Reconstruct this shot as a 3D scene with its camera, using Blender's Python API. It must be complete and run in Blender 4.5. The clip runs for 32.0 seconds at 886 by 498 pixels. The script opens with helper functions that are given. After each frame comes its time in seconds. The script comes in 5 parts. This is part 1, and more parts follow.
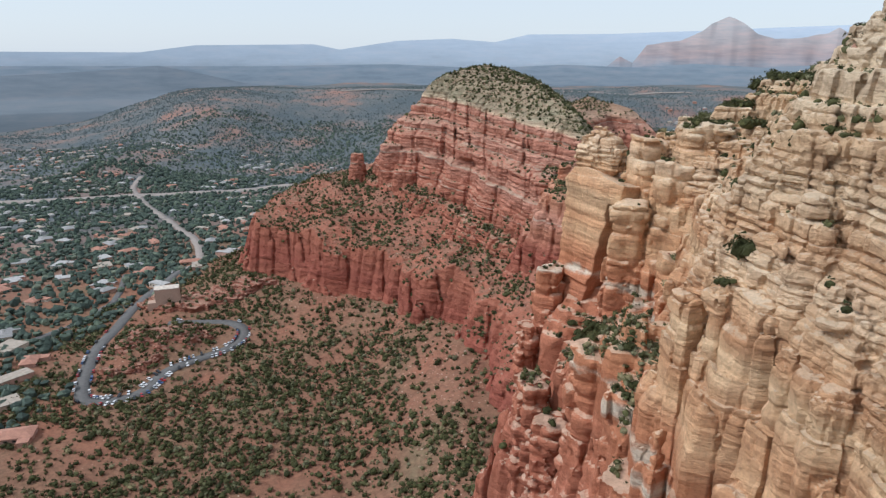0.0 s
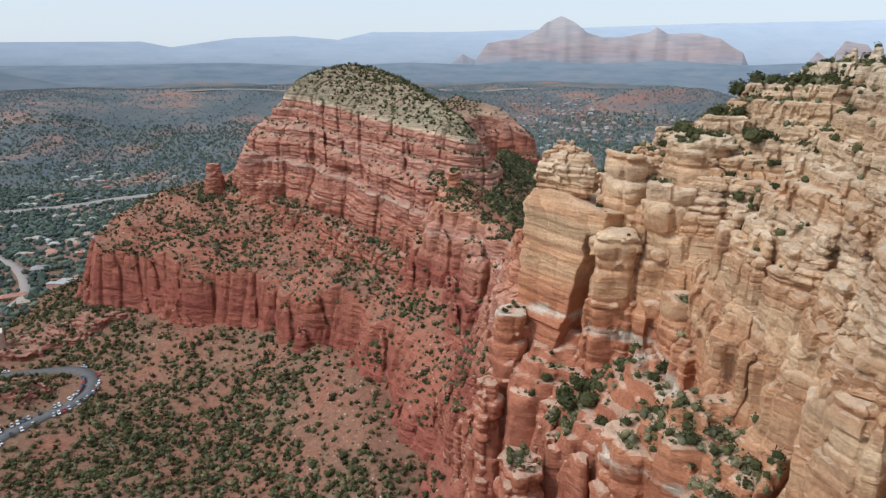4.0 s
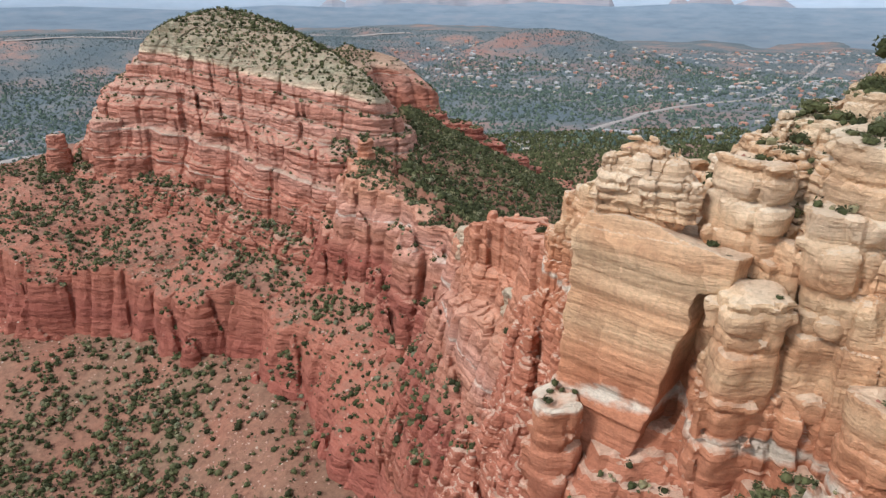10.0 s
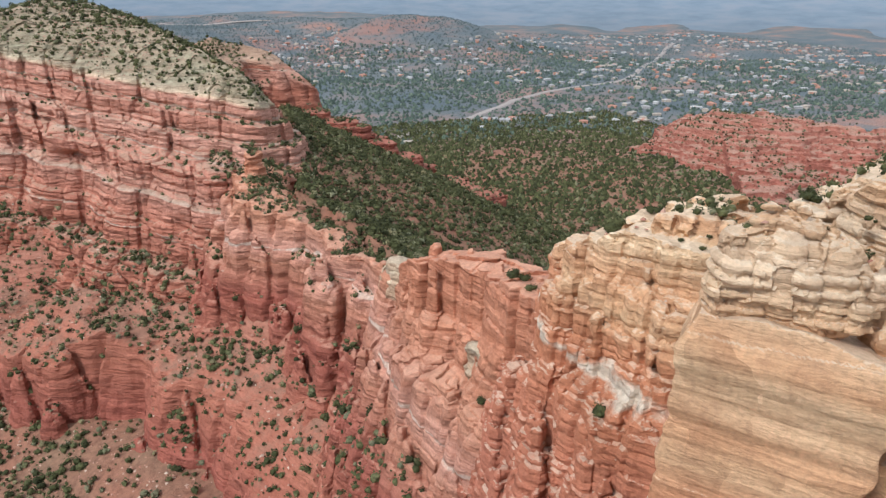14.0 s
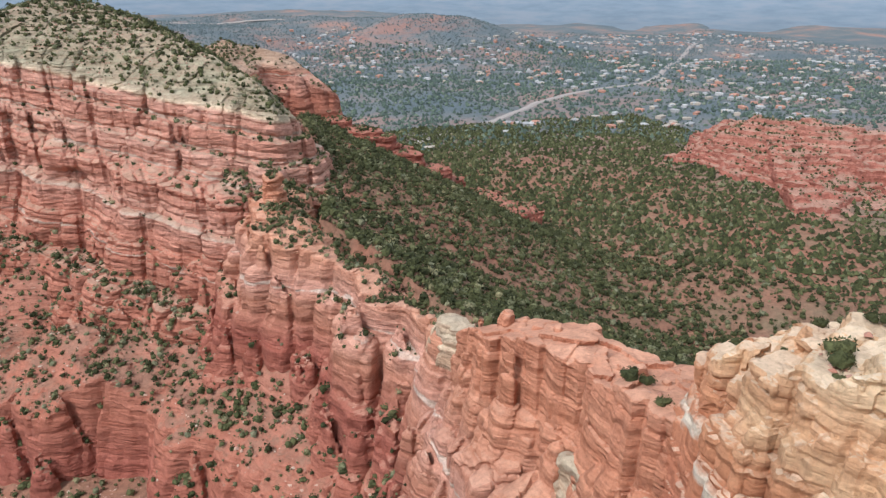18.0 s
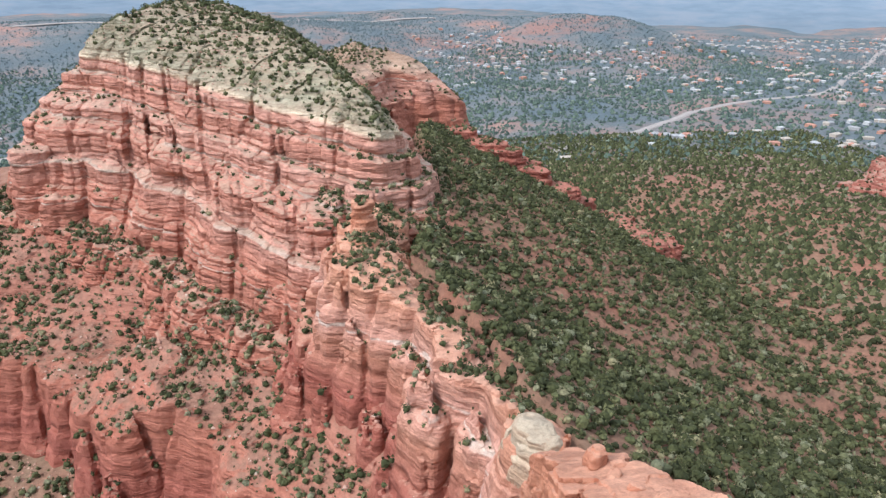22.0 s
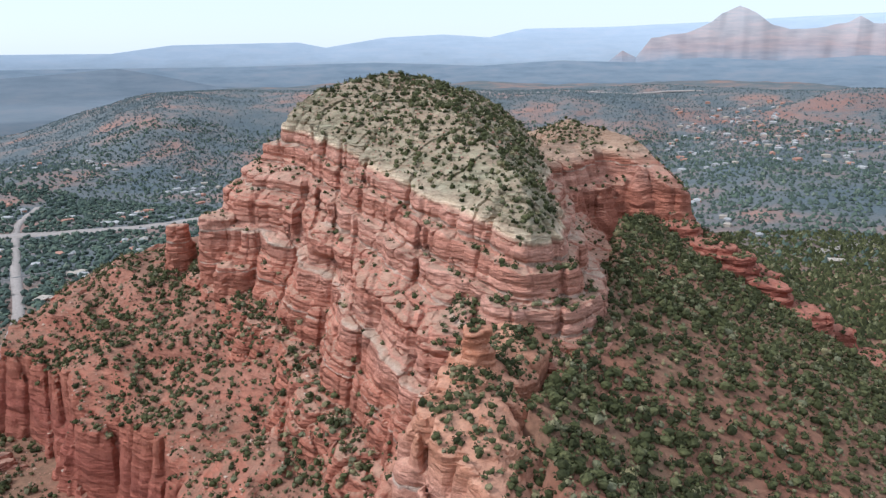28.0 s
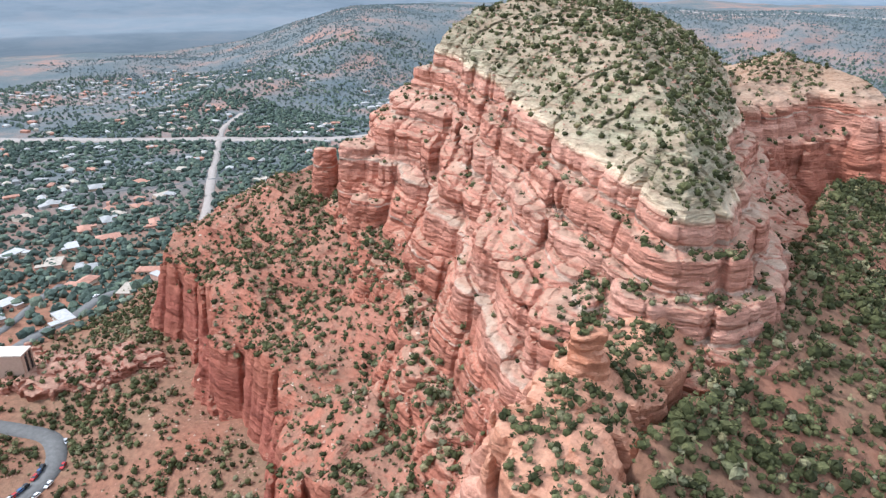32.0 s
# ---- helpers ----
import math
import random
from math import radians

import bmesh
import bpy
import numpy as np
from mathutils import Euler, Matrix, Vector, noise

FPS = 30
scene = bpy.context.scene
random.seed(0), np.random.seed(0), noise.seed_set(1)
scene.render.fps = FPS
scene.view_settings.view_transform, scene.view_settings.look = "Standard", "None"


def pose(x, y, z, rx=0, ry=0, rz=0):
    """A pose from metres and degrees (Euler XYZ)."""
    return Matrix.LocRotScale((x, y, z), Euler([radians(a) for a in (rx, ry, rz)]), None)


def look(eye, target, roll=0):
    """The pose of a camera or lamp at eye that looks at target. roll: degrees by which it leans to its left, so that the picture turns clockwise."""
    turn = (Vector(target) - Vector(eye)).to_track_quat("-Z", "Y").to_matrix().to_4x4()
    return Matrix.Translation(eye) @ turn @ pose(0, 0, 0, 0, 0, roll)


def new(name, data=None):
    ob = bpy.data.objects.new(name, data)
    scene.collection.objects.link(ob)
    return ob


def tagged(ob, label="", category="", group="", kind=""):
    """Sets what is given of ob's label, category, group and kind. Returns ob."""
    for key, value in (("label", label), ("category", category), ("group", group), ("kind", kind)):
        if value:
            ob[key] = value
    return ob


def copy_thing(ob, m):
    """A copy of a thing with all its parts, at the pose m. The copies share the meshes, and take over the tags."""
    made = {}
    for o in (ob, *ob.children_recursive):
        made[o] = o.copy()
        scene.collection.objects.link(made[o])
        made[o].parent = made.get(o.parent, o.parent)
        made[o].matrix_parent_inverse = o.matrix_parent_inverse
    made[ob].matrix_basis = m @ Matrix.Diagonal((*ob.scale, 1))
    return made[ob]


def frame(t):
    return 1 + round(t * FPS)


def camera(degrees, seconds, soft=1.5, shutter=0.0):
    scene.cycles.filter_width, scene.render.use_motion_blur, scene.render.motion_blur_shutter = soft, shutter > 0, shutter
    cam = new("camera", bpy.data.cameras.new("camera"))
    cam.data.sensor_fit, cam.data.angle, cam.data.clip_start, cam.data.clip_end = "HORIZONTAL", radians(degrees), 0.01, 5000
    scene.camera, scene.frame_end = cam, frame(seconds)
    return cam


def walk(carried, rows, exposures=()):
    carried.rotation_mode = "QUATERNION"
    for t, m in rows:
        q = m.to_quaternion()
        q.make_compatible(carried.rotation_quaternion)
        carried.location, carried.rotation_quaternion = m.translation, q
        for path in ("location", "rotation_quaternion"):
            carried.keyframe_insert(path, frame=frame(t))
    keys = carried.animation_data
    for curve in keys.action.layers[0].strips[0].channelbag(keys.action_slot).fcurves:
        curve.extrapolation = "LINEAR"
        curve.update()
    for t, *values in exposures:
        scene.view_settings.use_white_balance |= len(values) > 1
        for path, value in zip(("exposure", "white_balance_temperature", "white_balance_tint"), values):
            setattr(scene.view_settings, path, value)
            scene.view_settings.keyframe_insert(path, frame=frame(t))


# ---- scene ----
cam = camera(66.34, 32.0, soft=1.35)

# seconds, x, y, z, heading (left positive), pitch, roll
PATH = [
    (0.0, 0.00, 0.00, 250.00, 15.59, -16.04, 0.33),
    (0.5, -3.75, 4.23, 249.94, 14.71, -16.05, 0.31),
    (1.0, -7.55, 8.43, 249.95, 13.10, -16.04, 0.30),
    (1.5, -11.35, 12.59, 250.08, 11.11, -16.07, 0.24),
    (2.0, -15.09, 16.69, 250.22, 9.11, -16.08, 0.21),
    (2.5, -18.77, 20.80, 250.31, 7.24, -16.10, 0.19),
    (3.0, -22.39, 25.01, 250.31, 5.63, -16.08, 0.31),
    (3.5, -25.69, 29.48, 250.35, 4.15, -16.12, 0.33),
    (5.5, -36.13, 48.73, 250.46, -0.80, -16.18, 0.15),
    (6.0, -38.08, 53.96, 250.54, -1.76, -16.16, 0.22),
    (6.5, -39.69, 59.41, 250.61, -2.68, -16.17, 0.21),
    (7.0, -41.02, 65.00, 250.74, -3.05, -16.21, 0.18),
    (7.5, -42.22, 70.60, 250.77, -3.42, -16.25, 0.11),
    (8.0, -43.39, 76.27, 250.68, -3.85, -16.25, 0.12),
    (8.5, -44.65, 81.89, 250.54, -4.50, -16.34, 0.09),
    (9.0, -46.10, 87.37, 250.34, -5.47, -17.77, 0.13),
    (9.5, -47.71, 92.74, 250.17, -6.66, -19.27, 0.17),
    (10.0, -49.37, 98.03, 250.15, -7.88, -20.55, 0.18),
    (10.5, -50.98, 103.31, 250.18, -9.07, -21.11, 0.13),
    (11.0, -52.52, 108.73, 250.10, -10.28, -21.37, 0.14),
    (11.5, -53.92, 114.21, 250.08, -11.69, -21.36, 0.06),
    (12.0, -55.15, 119.64, 250.30, -13.11, -21.41, 0.05),
    (12.5, -56.38, 124.93, 250.60, -14.82, -21.46, 0.02),
    (13.0, -57.50, 130.17, 250.95, -16.53, -21.54, 0.06),
    (13.5, -58.64, 135.38, 251.26, -18.13, -21.61, 0.13),
    (14.0, -59.74, 140.41, 251.50, -19.35, -21.64, 0.15),
    (14.5, -60.22, 145.06, 251.56, -19.58, -21.70, 0.11),
    (16.5, -61.49, 167.68, 250.95, -19.71, -21.71, 0.14),
    (17.0, -61.09, 173.12, 250.92, -19.47, -21.72, 0.13),
    (17.5, -60.16, 178.36, 251.05, -19.04, -21.73, 0.16),
    (18.0, -58.82, 183.43, 251.29, -18.34, -21.76, 0.13),
    (18.5, -57.18, 188.29, 251.50, -17.62, -21.77, 0.07),
    (19.0, -55.23, 193.01, 251.73, -15.85, -21.75, 0.04),
    (19.5, -52.90, 197.56, 251.93, -14.01, -21.75, 0.03),
    (20.0, -50.23, 202.03, 252.12, -12.18, -21.75, 0.01),
    (20.5, -47.28, 206.57, 252.38, -10.45, -21.82, 0.04),
    (21.0, -44.11, 211.04, 252.55, -8.91, -21.83, 0.08),
    (21.5, -40.77, 215.44, 252.57, -7.47, -21.87, 0.07),
    (22.0, -37.47, 219.84, 252.54, -6.01, -21.91, 0.10),
    (22.5, -34.35, 224.21, 252.54, -4.36, -21.93, 0.09),
    (23.0, -31.26, 228.60, 252.69, -2.46, -22.01, 0.05),
    (23.5, -27.90, 232.77, 252.89, -0.51, -22.08, 0.08),
    (24.0, -24.50, 237.08, 252.98, 1.43, -22.13, 0.10),
    (24.5, -21.20, 241.82, 253.01, 3.43, -22.15, 0.12),
    (26.5, -9.23, 262.46, 253.09, 11.26, -20.70, -0.62),
    (27.0, -6.92, 267.63, 252.96, 12.91, -18.75, -0.69),
    (27.5, -5.08, 272.72, 252.77, 14.45, -16.67, -0.59),
    (28.0, -3.63, 277.80, 252.59, 16.05, -16.33, -0.53),
    (28.5, -2.43, 282.94, 252.51, 17.87, -18.42, -0.53),
    (29.0, -1.47, 288.17, 252.46, 19.62, -20.43, -0.52),
    (29.5, -0.69, 293.47, 252.43, 21.42, -21.53, -0.50),
    (30.0, -0.23, 298.81, 252.48, 23.48, -22.32, -0.58),
    (30.5, -0.09, 304.17, 252.52, 26.01, -22.64, -0.53),
    (31.0, -0.02, 309.51, 252.48, 28.50, -22.74, -0.47),
    (31.5, -0.13, 314.76, 252.35, 30.88, -22.75, -0.34),
    (32.0, -0.37, 320.00, 252.20, 32.41, -22.75, -0.18),
]


def aim(x, y, z, heading, pitch, roll):
    h, p = radians(heading), radians(pitch)
    eye = Vector((x, y, z))
    return look(eye, eye + 100 * Vector((-math.sin(h) * math.cos(p), math.cos(h) * math.cos(p), math.sin(p))), roll)


# the camera opens up a little when it looks down, away from the sky
LIGHTNESS = [(0.0, -0.26), (8.5, -0.26), (10.2, 0.06), (17.0, 0.14), (21.0, 0.4), (25.0, 0.58), (27.0, 0.36), (28.0, 0.04), (30.0, 0.55), (32.0, 0.64)]
walk(cam, [(t, aim(*rest)) for t, *rest in PATH], [(t, stops, 5850 if t < 20 else 5600, 10) for t, stops in LIGHTNESS])

# ---------------------------------------------------------------- light
# hazy afternoon: bright veiled sky, wide soft sun from the west
world = bpy.data.worlds.new("world")
scene.world = world
world.use_nodes = True
_wn, _wl = world.node_tree.nodes, world.node_tree.links
_sky = _wn.new("ShaderNodeTexSky")
_sky.sky_type = "NISHITA"
_sky.sun_disc = False
_sky.sun_elevation, _sky.sun_rotation = radians(45), radians(-115)
_sky.air_density, _sky.dust_density, _sky.ozone_density = 1.0, 0.8, 2.0
_wn["Background"].inputs["Strength"].default_value = 0.147
_veil = _wn.new("ShaderNodeMix")
_veil.data_type = "RGBA"
_veil.inputs[0].default_value = 0.78
_veil.inputs[7].default_value = (6.5, 6.85, 7.0, 1)
_wl.new(_sky.outputs["Color"], _veil.inputs[6])
_wl.new(_veil.outputs[2], _wn["Background"].inputs["Color"])
sun = new("sun", bpy.data.lights.new("sun", "SUN"))
sun.data.energy, sun.data.angle, sun.data.color = 3.1, radians(12), (1.0, 0.95, 0.88)
sun.matrix_world = look((0, 0, 0), (0.64, 0.3, -0.7))

# ---------------------------------------------------------------- numbers
rng = np.random.default_rng(7)
LAT = 64
TABLE = rng.random((LAT, LAT, LAT), dtype=np.float32).ravel()


def vnoise(x, y, z):
    """Smooth lattice noise, -1 to 1."""
    xi, yi, zi = np.floor(x).astype(np.int32), np.floor(y).astype(np.int32), np.floor(z).astype(np.int32)
    fx, fy, fz = x - xi, y - yi, z - zi
    fx, fy, fz = (f * f * (3 - 2 * f) for f in (fx, fy, fz))
    x0, x1 = (xi & 63) * 4096, ((xi + 1) & 63) * 4096
    y0, y1 = (yi & 63) * 64, ((yi + 1) & 63) * 64
    z0, z1 = zi & 63, (zi + 1) & 63
    a = TABLE[x0 + y0 + z0] * (1 - fz) + TABLE[x0 + y0 + z1] * fz
    b = TABLE[x0 + y1 + z0] * (1 - fz) + TABLE[x0 + y1 + z1] * fz
    c = TABLE[x1 + y0 + z0] * (1 - fz) + TABLE[x1 + y0 + z1] * fz
    d = TABLE[x1 + y1 + z0] * (1 - fz) + TABLE[x1 + y1 + z1] * fz
    ab, cd = a * (1 - fy) + b * fy, c * (1 - fy) + d * fy
    return (ab * (1 - fx) + cd * fx) * 2 - 1


def fbm(x, y, z, octaves=3):
    total, amp = 0.0, 1.0
    for k in range(octaves):
        total = total + amp * vnoise(x * 2 ** k + 17.3 * k, y * 2 ** k + 5.1 * k, z * 2 ** k + 9.7 * k)
        amp *= 0.5
    return total


def flat(x):
    return np.zeros_like(x)


def ramp(x, a, b):
    """0 at a, 1 at b, smooth."""
    f = np.clip((x - a) / (b - a), 0, 1)
    return f * f * (3 - 2 * f)


def inside(poly, x, y):
    """Distance to the outline of a closed plan, positive inside."""
    best, odd = np.full(x.shape, 1e18, x.dtype), np.zeros(x.shape, bool)
    for (ax, ay), (bx, by) in zip(poly, poly[1:] + poly[:1]):
        ex, ey = bx - ax, by - ay
        f = np.clip(((x - ax) * ex + (y - ay) * ey) / (ex * ex + ey * ey), 0, 1)
        best = np.minimum(best, (x - ax - f * ex) ** 2 + (y - ay - f * ey) ** 2)
        if by != ay:
            odd ^= ((ay > y) != (by > y)) & (x < ex * (y - ay) / (by - ay) + ax)
    return np.where(odd, 1, -1) * np.sqrt(best)


def along(line, x, y):
    """Distance to an open line of (x, y, z), its height at the nearest place, and the side (left positive)."""
    best, height, side = np.full(x.shape, 1e18), np.zeros(x.shape), np.zeros(x.shape)
    for (ax, ay, az), (bx, by, bz) in zip(line, line[1:]):
        ex, ey = bx - ax, by - ay
        f = np.clip(((x - ax) * ex + (y - ay) * ey) / (ex * ex + ey * ey), 0, 1)
        d = (x - ax - f * ex) ** 2 + (y - ay - f * ey) ** 2
        near = d < best
        best = np.where(near, d, best)
        height = np.where(near, az + f * (bz - az), height)
        side = np.where(near, np.sign(ex * (y - ay) - ey * (x - ax)), side)
    return np.sqrt(best), height, side


def smax(a, b, k):
    h = np.clip(0.5 + 0.5 * (a - b) / k, 0, 1)
    return b + (a - b) * h + k * h * (1 - h)


# ---------------------------------------------------------------- meshes from arrays
def array_mesh(name, verts, faces, material, smooth=True):
    """A mesh from numpy arrays; faces all with the same number of corners."""
    me = bpy.data.meshes.new(name)
    n, k = faces.shape
    me.vertices.add(len(verts))
    me.vertices.foreach_set("co", np.ascontiguousarray(verts, dtype=np.float32).ravel())
    me.loops.add(n * k)
    me.loops.foreach_set("vertex_index", np.ascontiguousarray(faces, dtype=np.int32).ravel())
    me.polygons.add(n)
    me.polygons.foreach_set("loop_start", np.arange(0, n * k, k, dtype=np.int32))
    me.polygons.foreach_set("use_smooth", np.full(n, smooth))
    me.update(calc_edges=True)
    if material:
        me.materials.append(material)
    return me


def net(density, low, cell, count, plan, reach):
    """Surface of density >= 0 on a grid. plan: arrays per column; reach: how far density may err near the surface."""
    nx, ny, nz = count
    xs, ys, zs = ((low[k] + cell * np.arange(count[k])).astype(np.float32) for k in range(3))
    cols = [p.astype(np.float32) if p.dtype == np.float64 else p for p in plan(*np.meshgrid(xs, ys, indexing="ij"))]
    c = 6
    ci = [np.minimum(np.arange(0, n + c, c), n - 1) for n in count]
    ci = [np.unique(a) for a in ci]
    gi = np.meshgrid(*ci, indexing="ij")
    coarse = density([p[gi[0], gi[1]] for p in cols], xs[gi[0]], ys[gi[1]], zs[gi[2]])
    lim = c * cell * 0.9 + reach
    busy = np.abs(coarse) < lim
    d = np.full(count, -1e3, np.float32)
    cell_busy = np.zeros([len(a) - 1 for a in ci], bool)
    for s in np.ndindex(2, 2, 2):
        cell_busy |= busy[s[0]:s[0] + len(ci[0]) - 1, s[1]:s[1] + len(ci[1]) - 1, s[2]:s[2] + len(ci[2]) - 1]
    def spread(a, fill):
        out = a
        for k in range(3):
            out = np.repeat(out, np.diff(np.append(ci[k][:-1], count[k])), axis=k)
        return out
    sign = spread(coarse[:-1, :-1, :-1] > 0, None)
    d[sign] = 1e3
    ii = np.nonzero(spread(cell_busy, None))
    step = 1500000
    for a in range(0, len(ii[0]), step):
        i, j, k = (q[a:a + step] for q in ii)
        d[i, j, k] = density([p[i, j] for p in cols], xs[i], ys[j], zs[k])
    s = d >= 0
    top = np.where(s.any(2), zs[nz - 1 - np.argmax(s[:, :, ::-1], axis=2)] + cell * 0.4, -1e3)
    mixed = np.zeros((nx - 1, ny - 1, nz - 1), np.uint8)
    for o in np.ndindex(2, 2, 2):
        mixed += s[o[0]:nx - 1 + o[0], o[1]:ny - 1 + o[1], o[2]:nz - 1 + o[2]]
    cells = np.nonzero((mixed > 0) & (mixed < 8))
    index = np.full(mixed.shape, -1, np.int32)
    index[cells] = np.arange(len(cells[0]))
    i, j, k = cells
    total, hits = np.zeros((len(i), 3)), np.zeros(len(i))
    corner = {o: d[i + o[0], j + o[1], k + o[2]] for o in np.ndindex(2, 2, 2)}
    for o in np.ndindex(2, 2, 2):
        for ax in range(3):
            if o[ax]:
                continue
            p = list(o)
            p[ax] = 1
            u, v = corner[o], corner[tuple(p)]
            cut = (u >= 0) != (v >= 0)
            f = np.where(cut, np.clip(u / np.where(u == v, 1, u - v), 0, 1), 0)
            for q in range(3):
                total[:, q] += np.where(cut, (f if q == ax else o[q]), 0)
            hits += cut
    verts = np.stack([low[q] + cell * (cells[q] + total[:, q] / hits) for q in range(3)], 1)
    quads = []
    for ax in range(3):
        b, c2 = [q for q in range(3) if q != ax]
        lo, hi = [slice(None)] * 3, [slice(None)] * 3
        lo[ax], hi[ax] = slice(0, -1), slice(1, None)
        u, v = s[tuple(lo)], s[tuple(hi)]
        e = np.stack(np.nonzero(u != v), 1)
        keep = (e[:, b] > 0) & (e[:, c2] > 0) & (e[:, b] < count[b] - 1) & (e[:, c2] < count[c2] - 1)
        e = e[keep]
        flip = u[tuple(e.T)]
        ring = []
        for db, dc in ((1, 1), (0, 1), (0, 0), (1, 0)):
            g = e.copy()
            g[:, b] -= db
            g[:, c2] -= dc
            ring.append(index[tuple(g.T)])
        ring = np.stack(ring, 1)
        turn = flip if ax != 1 else ~flip
        quads.append(np.where(turn[:, None], ring, ring[:, ::-1]))
    return verts, np.concatenate(quads), (xs, ys, top)


TOPS = []


def refine(verts, quads, density, plan, cell):
    """Split every face in four and settle the new corners on the surface."""
    n = len(verts)
    ends = np.sort(np.stack([quads, np.roll(quads, -1, 1)], -1).reshape(-1, 2), 1)
    keys, back = np.unique(ends[:, 0].astype(np.int64) * n + ends[:, 1], return_inverse=True)
    mids = (verts[keys // n] + verts[keys % n]) / 2
    e = back.reshape(-1, 4) + n
    c = np.arange(len(quads)) + n + len(keys)
    out = np.concatenate([verts, mids, verts[quads].mean(1)])
    faces = np.concatenate([np.stack([quads[:, k], e[:, k], c, e[:, k - 1]], 1) for k in range(4)])
    a, b, d, f = (out[faces[:, k]] for k in range(4))
    up = np.cross(d - a, f - b)
    normal = np.stack([sum(np.bincount(faces[:, k], up[:, q], len(out)) for k in range(4)) for q in range(3)], 1)
    normal /= np.linalg.norm(normal, axis=1)[:, None] + 1e-9
    x, y, z = (out[:, q].astype(np.float32) for q in range(3))
    here = density([p.astype(np.float32) if p.dtype == np.float64 else p for p in plan(x, y)], x, y, z)
    out += normal * np.clip(here * 1.2, -0.75 * cell, 0.75 * cell)[:, None]
    return out, faces


def rock(name, label, density, low, high, cell, plan, material, reach=6.0, category="rock formation", parent=None, fine=False):
    count = [int((high[k] - low[k]) / cell) + 1 for k in range(3)]
    verts, quads, top = net(density, low, cell, count, plan, reach)
    TOPS.append(top)
    mid = verts[quads[:, 0]]
    quads = quads[(mid[:, 2] > ground_at(mid[:, 0], mid[:, 1]) - 3) & (mid[:, 2] > low[2] + 2 * cell)]
    used, quads = np.unique(quads, return_inverse=True)
    verts, quads = verts[used], quads.reshape(-1, 4)
    if fine:
        verts, quads = refine(verts, quads, density, plan, cell)
    ob = new(name, array_mesh(name, verts, quads, material, False))
    if parent:
        ob.parent = parent
        if label:
            tagged(ob, label)
        return ob
    return tagged(ob, label, category)

# ---------------------------------------------------------------- materials
def material(name):
    m = bpy.data.materials.new(name)
    m.use_nodes = True
    t = m.node_tree
    return m, t.nodes, t.links, t.nodes["Principled BSDF"]


def ramp_node(nodes, stops, mode="LINEAR"):
    r = nodes.new("ShaderNodeValToRGB")
    r.color_ramp.interpolation = mode
    els = r.color_ramp.elements
    while len(els) < len(stops):
        els.new(0.5)
    for e, (p, c) in zip(els, stops):
        e.position, e.color = p, (*c, 1)
    return r


def noise_node(nodes, links, vec, scale, detail=4, rough=0.6):
    n = nodes.new("ShaderNodeTexNoise")
    n.inputs["Scale"].default_value, n.inputs["Detail"].default_value, n.inputs["Roughness"].default_value = scale, detail, rough
    links.new(vec, n.inputs["Vector"])
    return n.outputs["Fac"]


def math_node(nodes, links, op, a, b):
    n = nodes.new("ShaderNodeMath")
    n.operation = op
    for k, v in enumerate((a, b)):
        if isinstance(v, (int, float)):
            n.inputs[k].default_value = v
        else:
            links.new(v, n.inputs[k])
    return n.outputs[0]


def mix_node(nodes, links, fac, a, b, blend="MIX"):
    n = nodes.new("ShaderNodeMix")
    n.data_type, n.blend_type = "RGBA", blend
    for key, v in (("Factor", fac), ("A", a), ("B", b)):
        sock = [s for s in n.inputs if s.name == key and s.type == ("VALUE" if key == "Factor" else "RGBA")][0]
        if isinstance(v, (int, float)):
            sock.default_value = v
        elif isinstance(v, tuple):
            sock.default_value = (*v, 1)
        else:
            links.new(v, sock)
    return [s for s in n.outputs if s.type == "RGBA"][0]


def mapped(nodes, links, scale):
    g = nodes.new("ShaderNodeNewGeometry")
    mp = nodes.new("ShaderNodeMapping")
    mp.inputs["Scale"].default_value = scale
    links.new(g.outputs["Position"], mp.inputs["Vector"])
    return mp.outputs["Vector"]


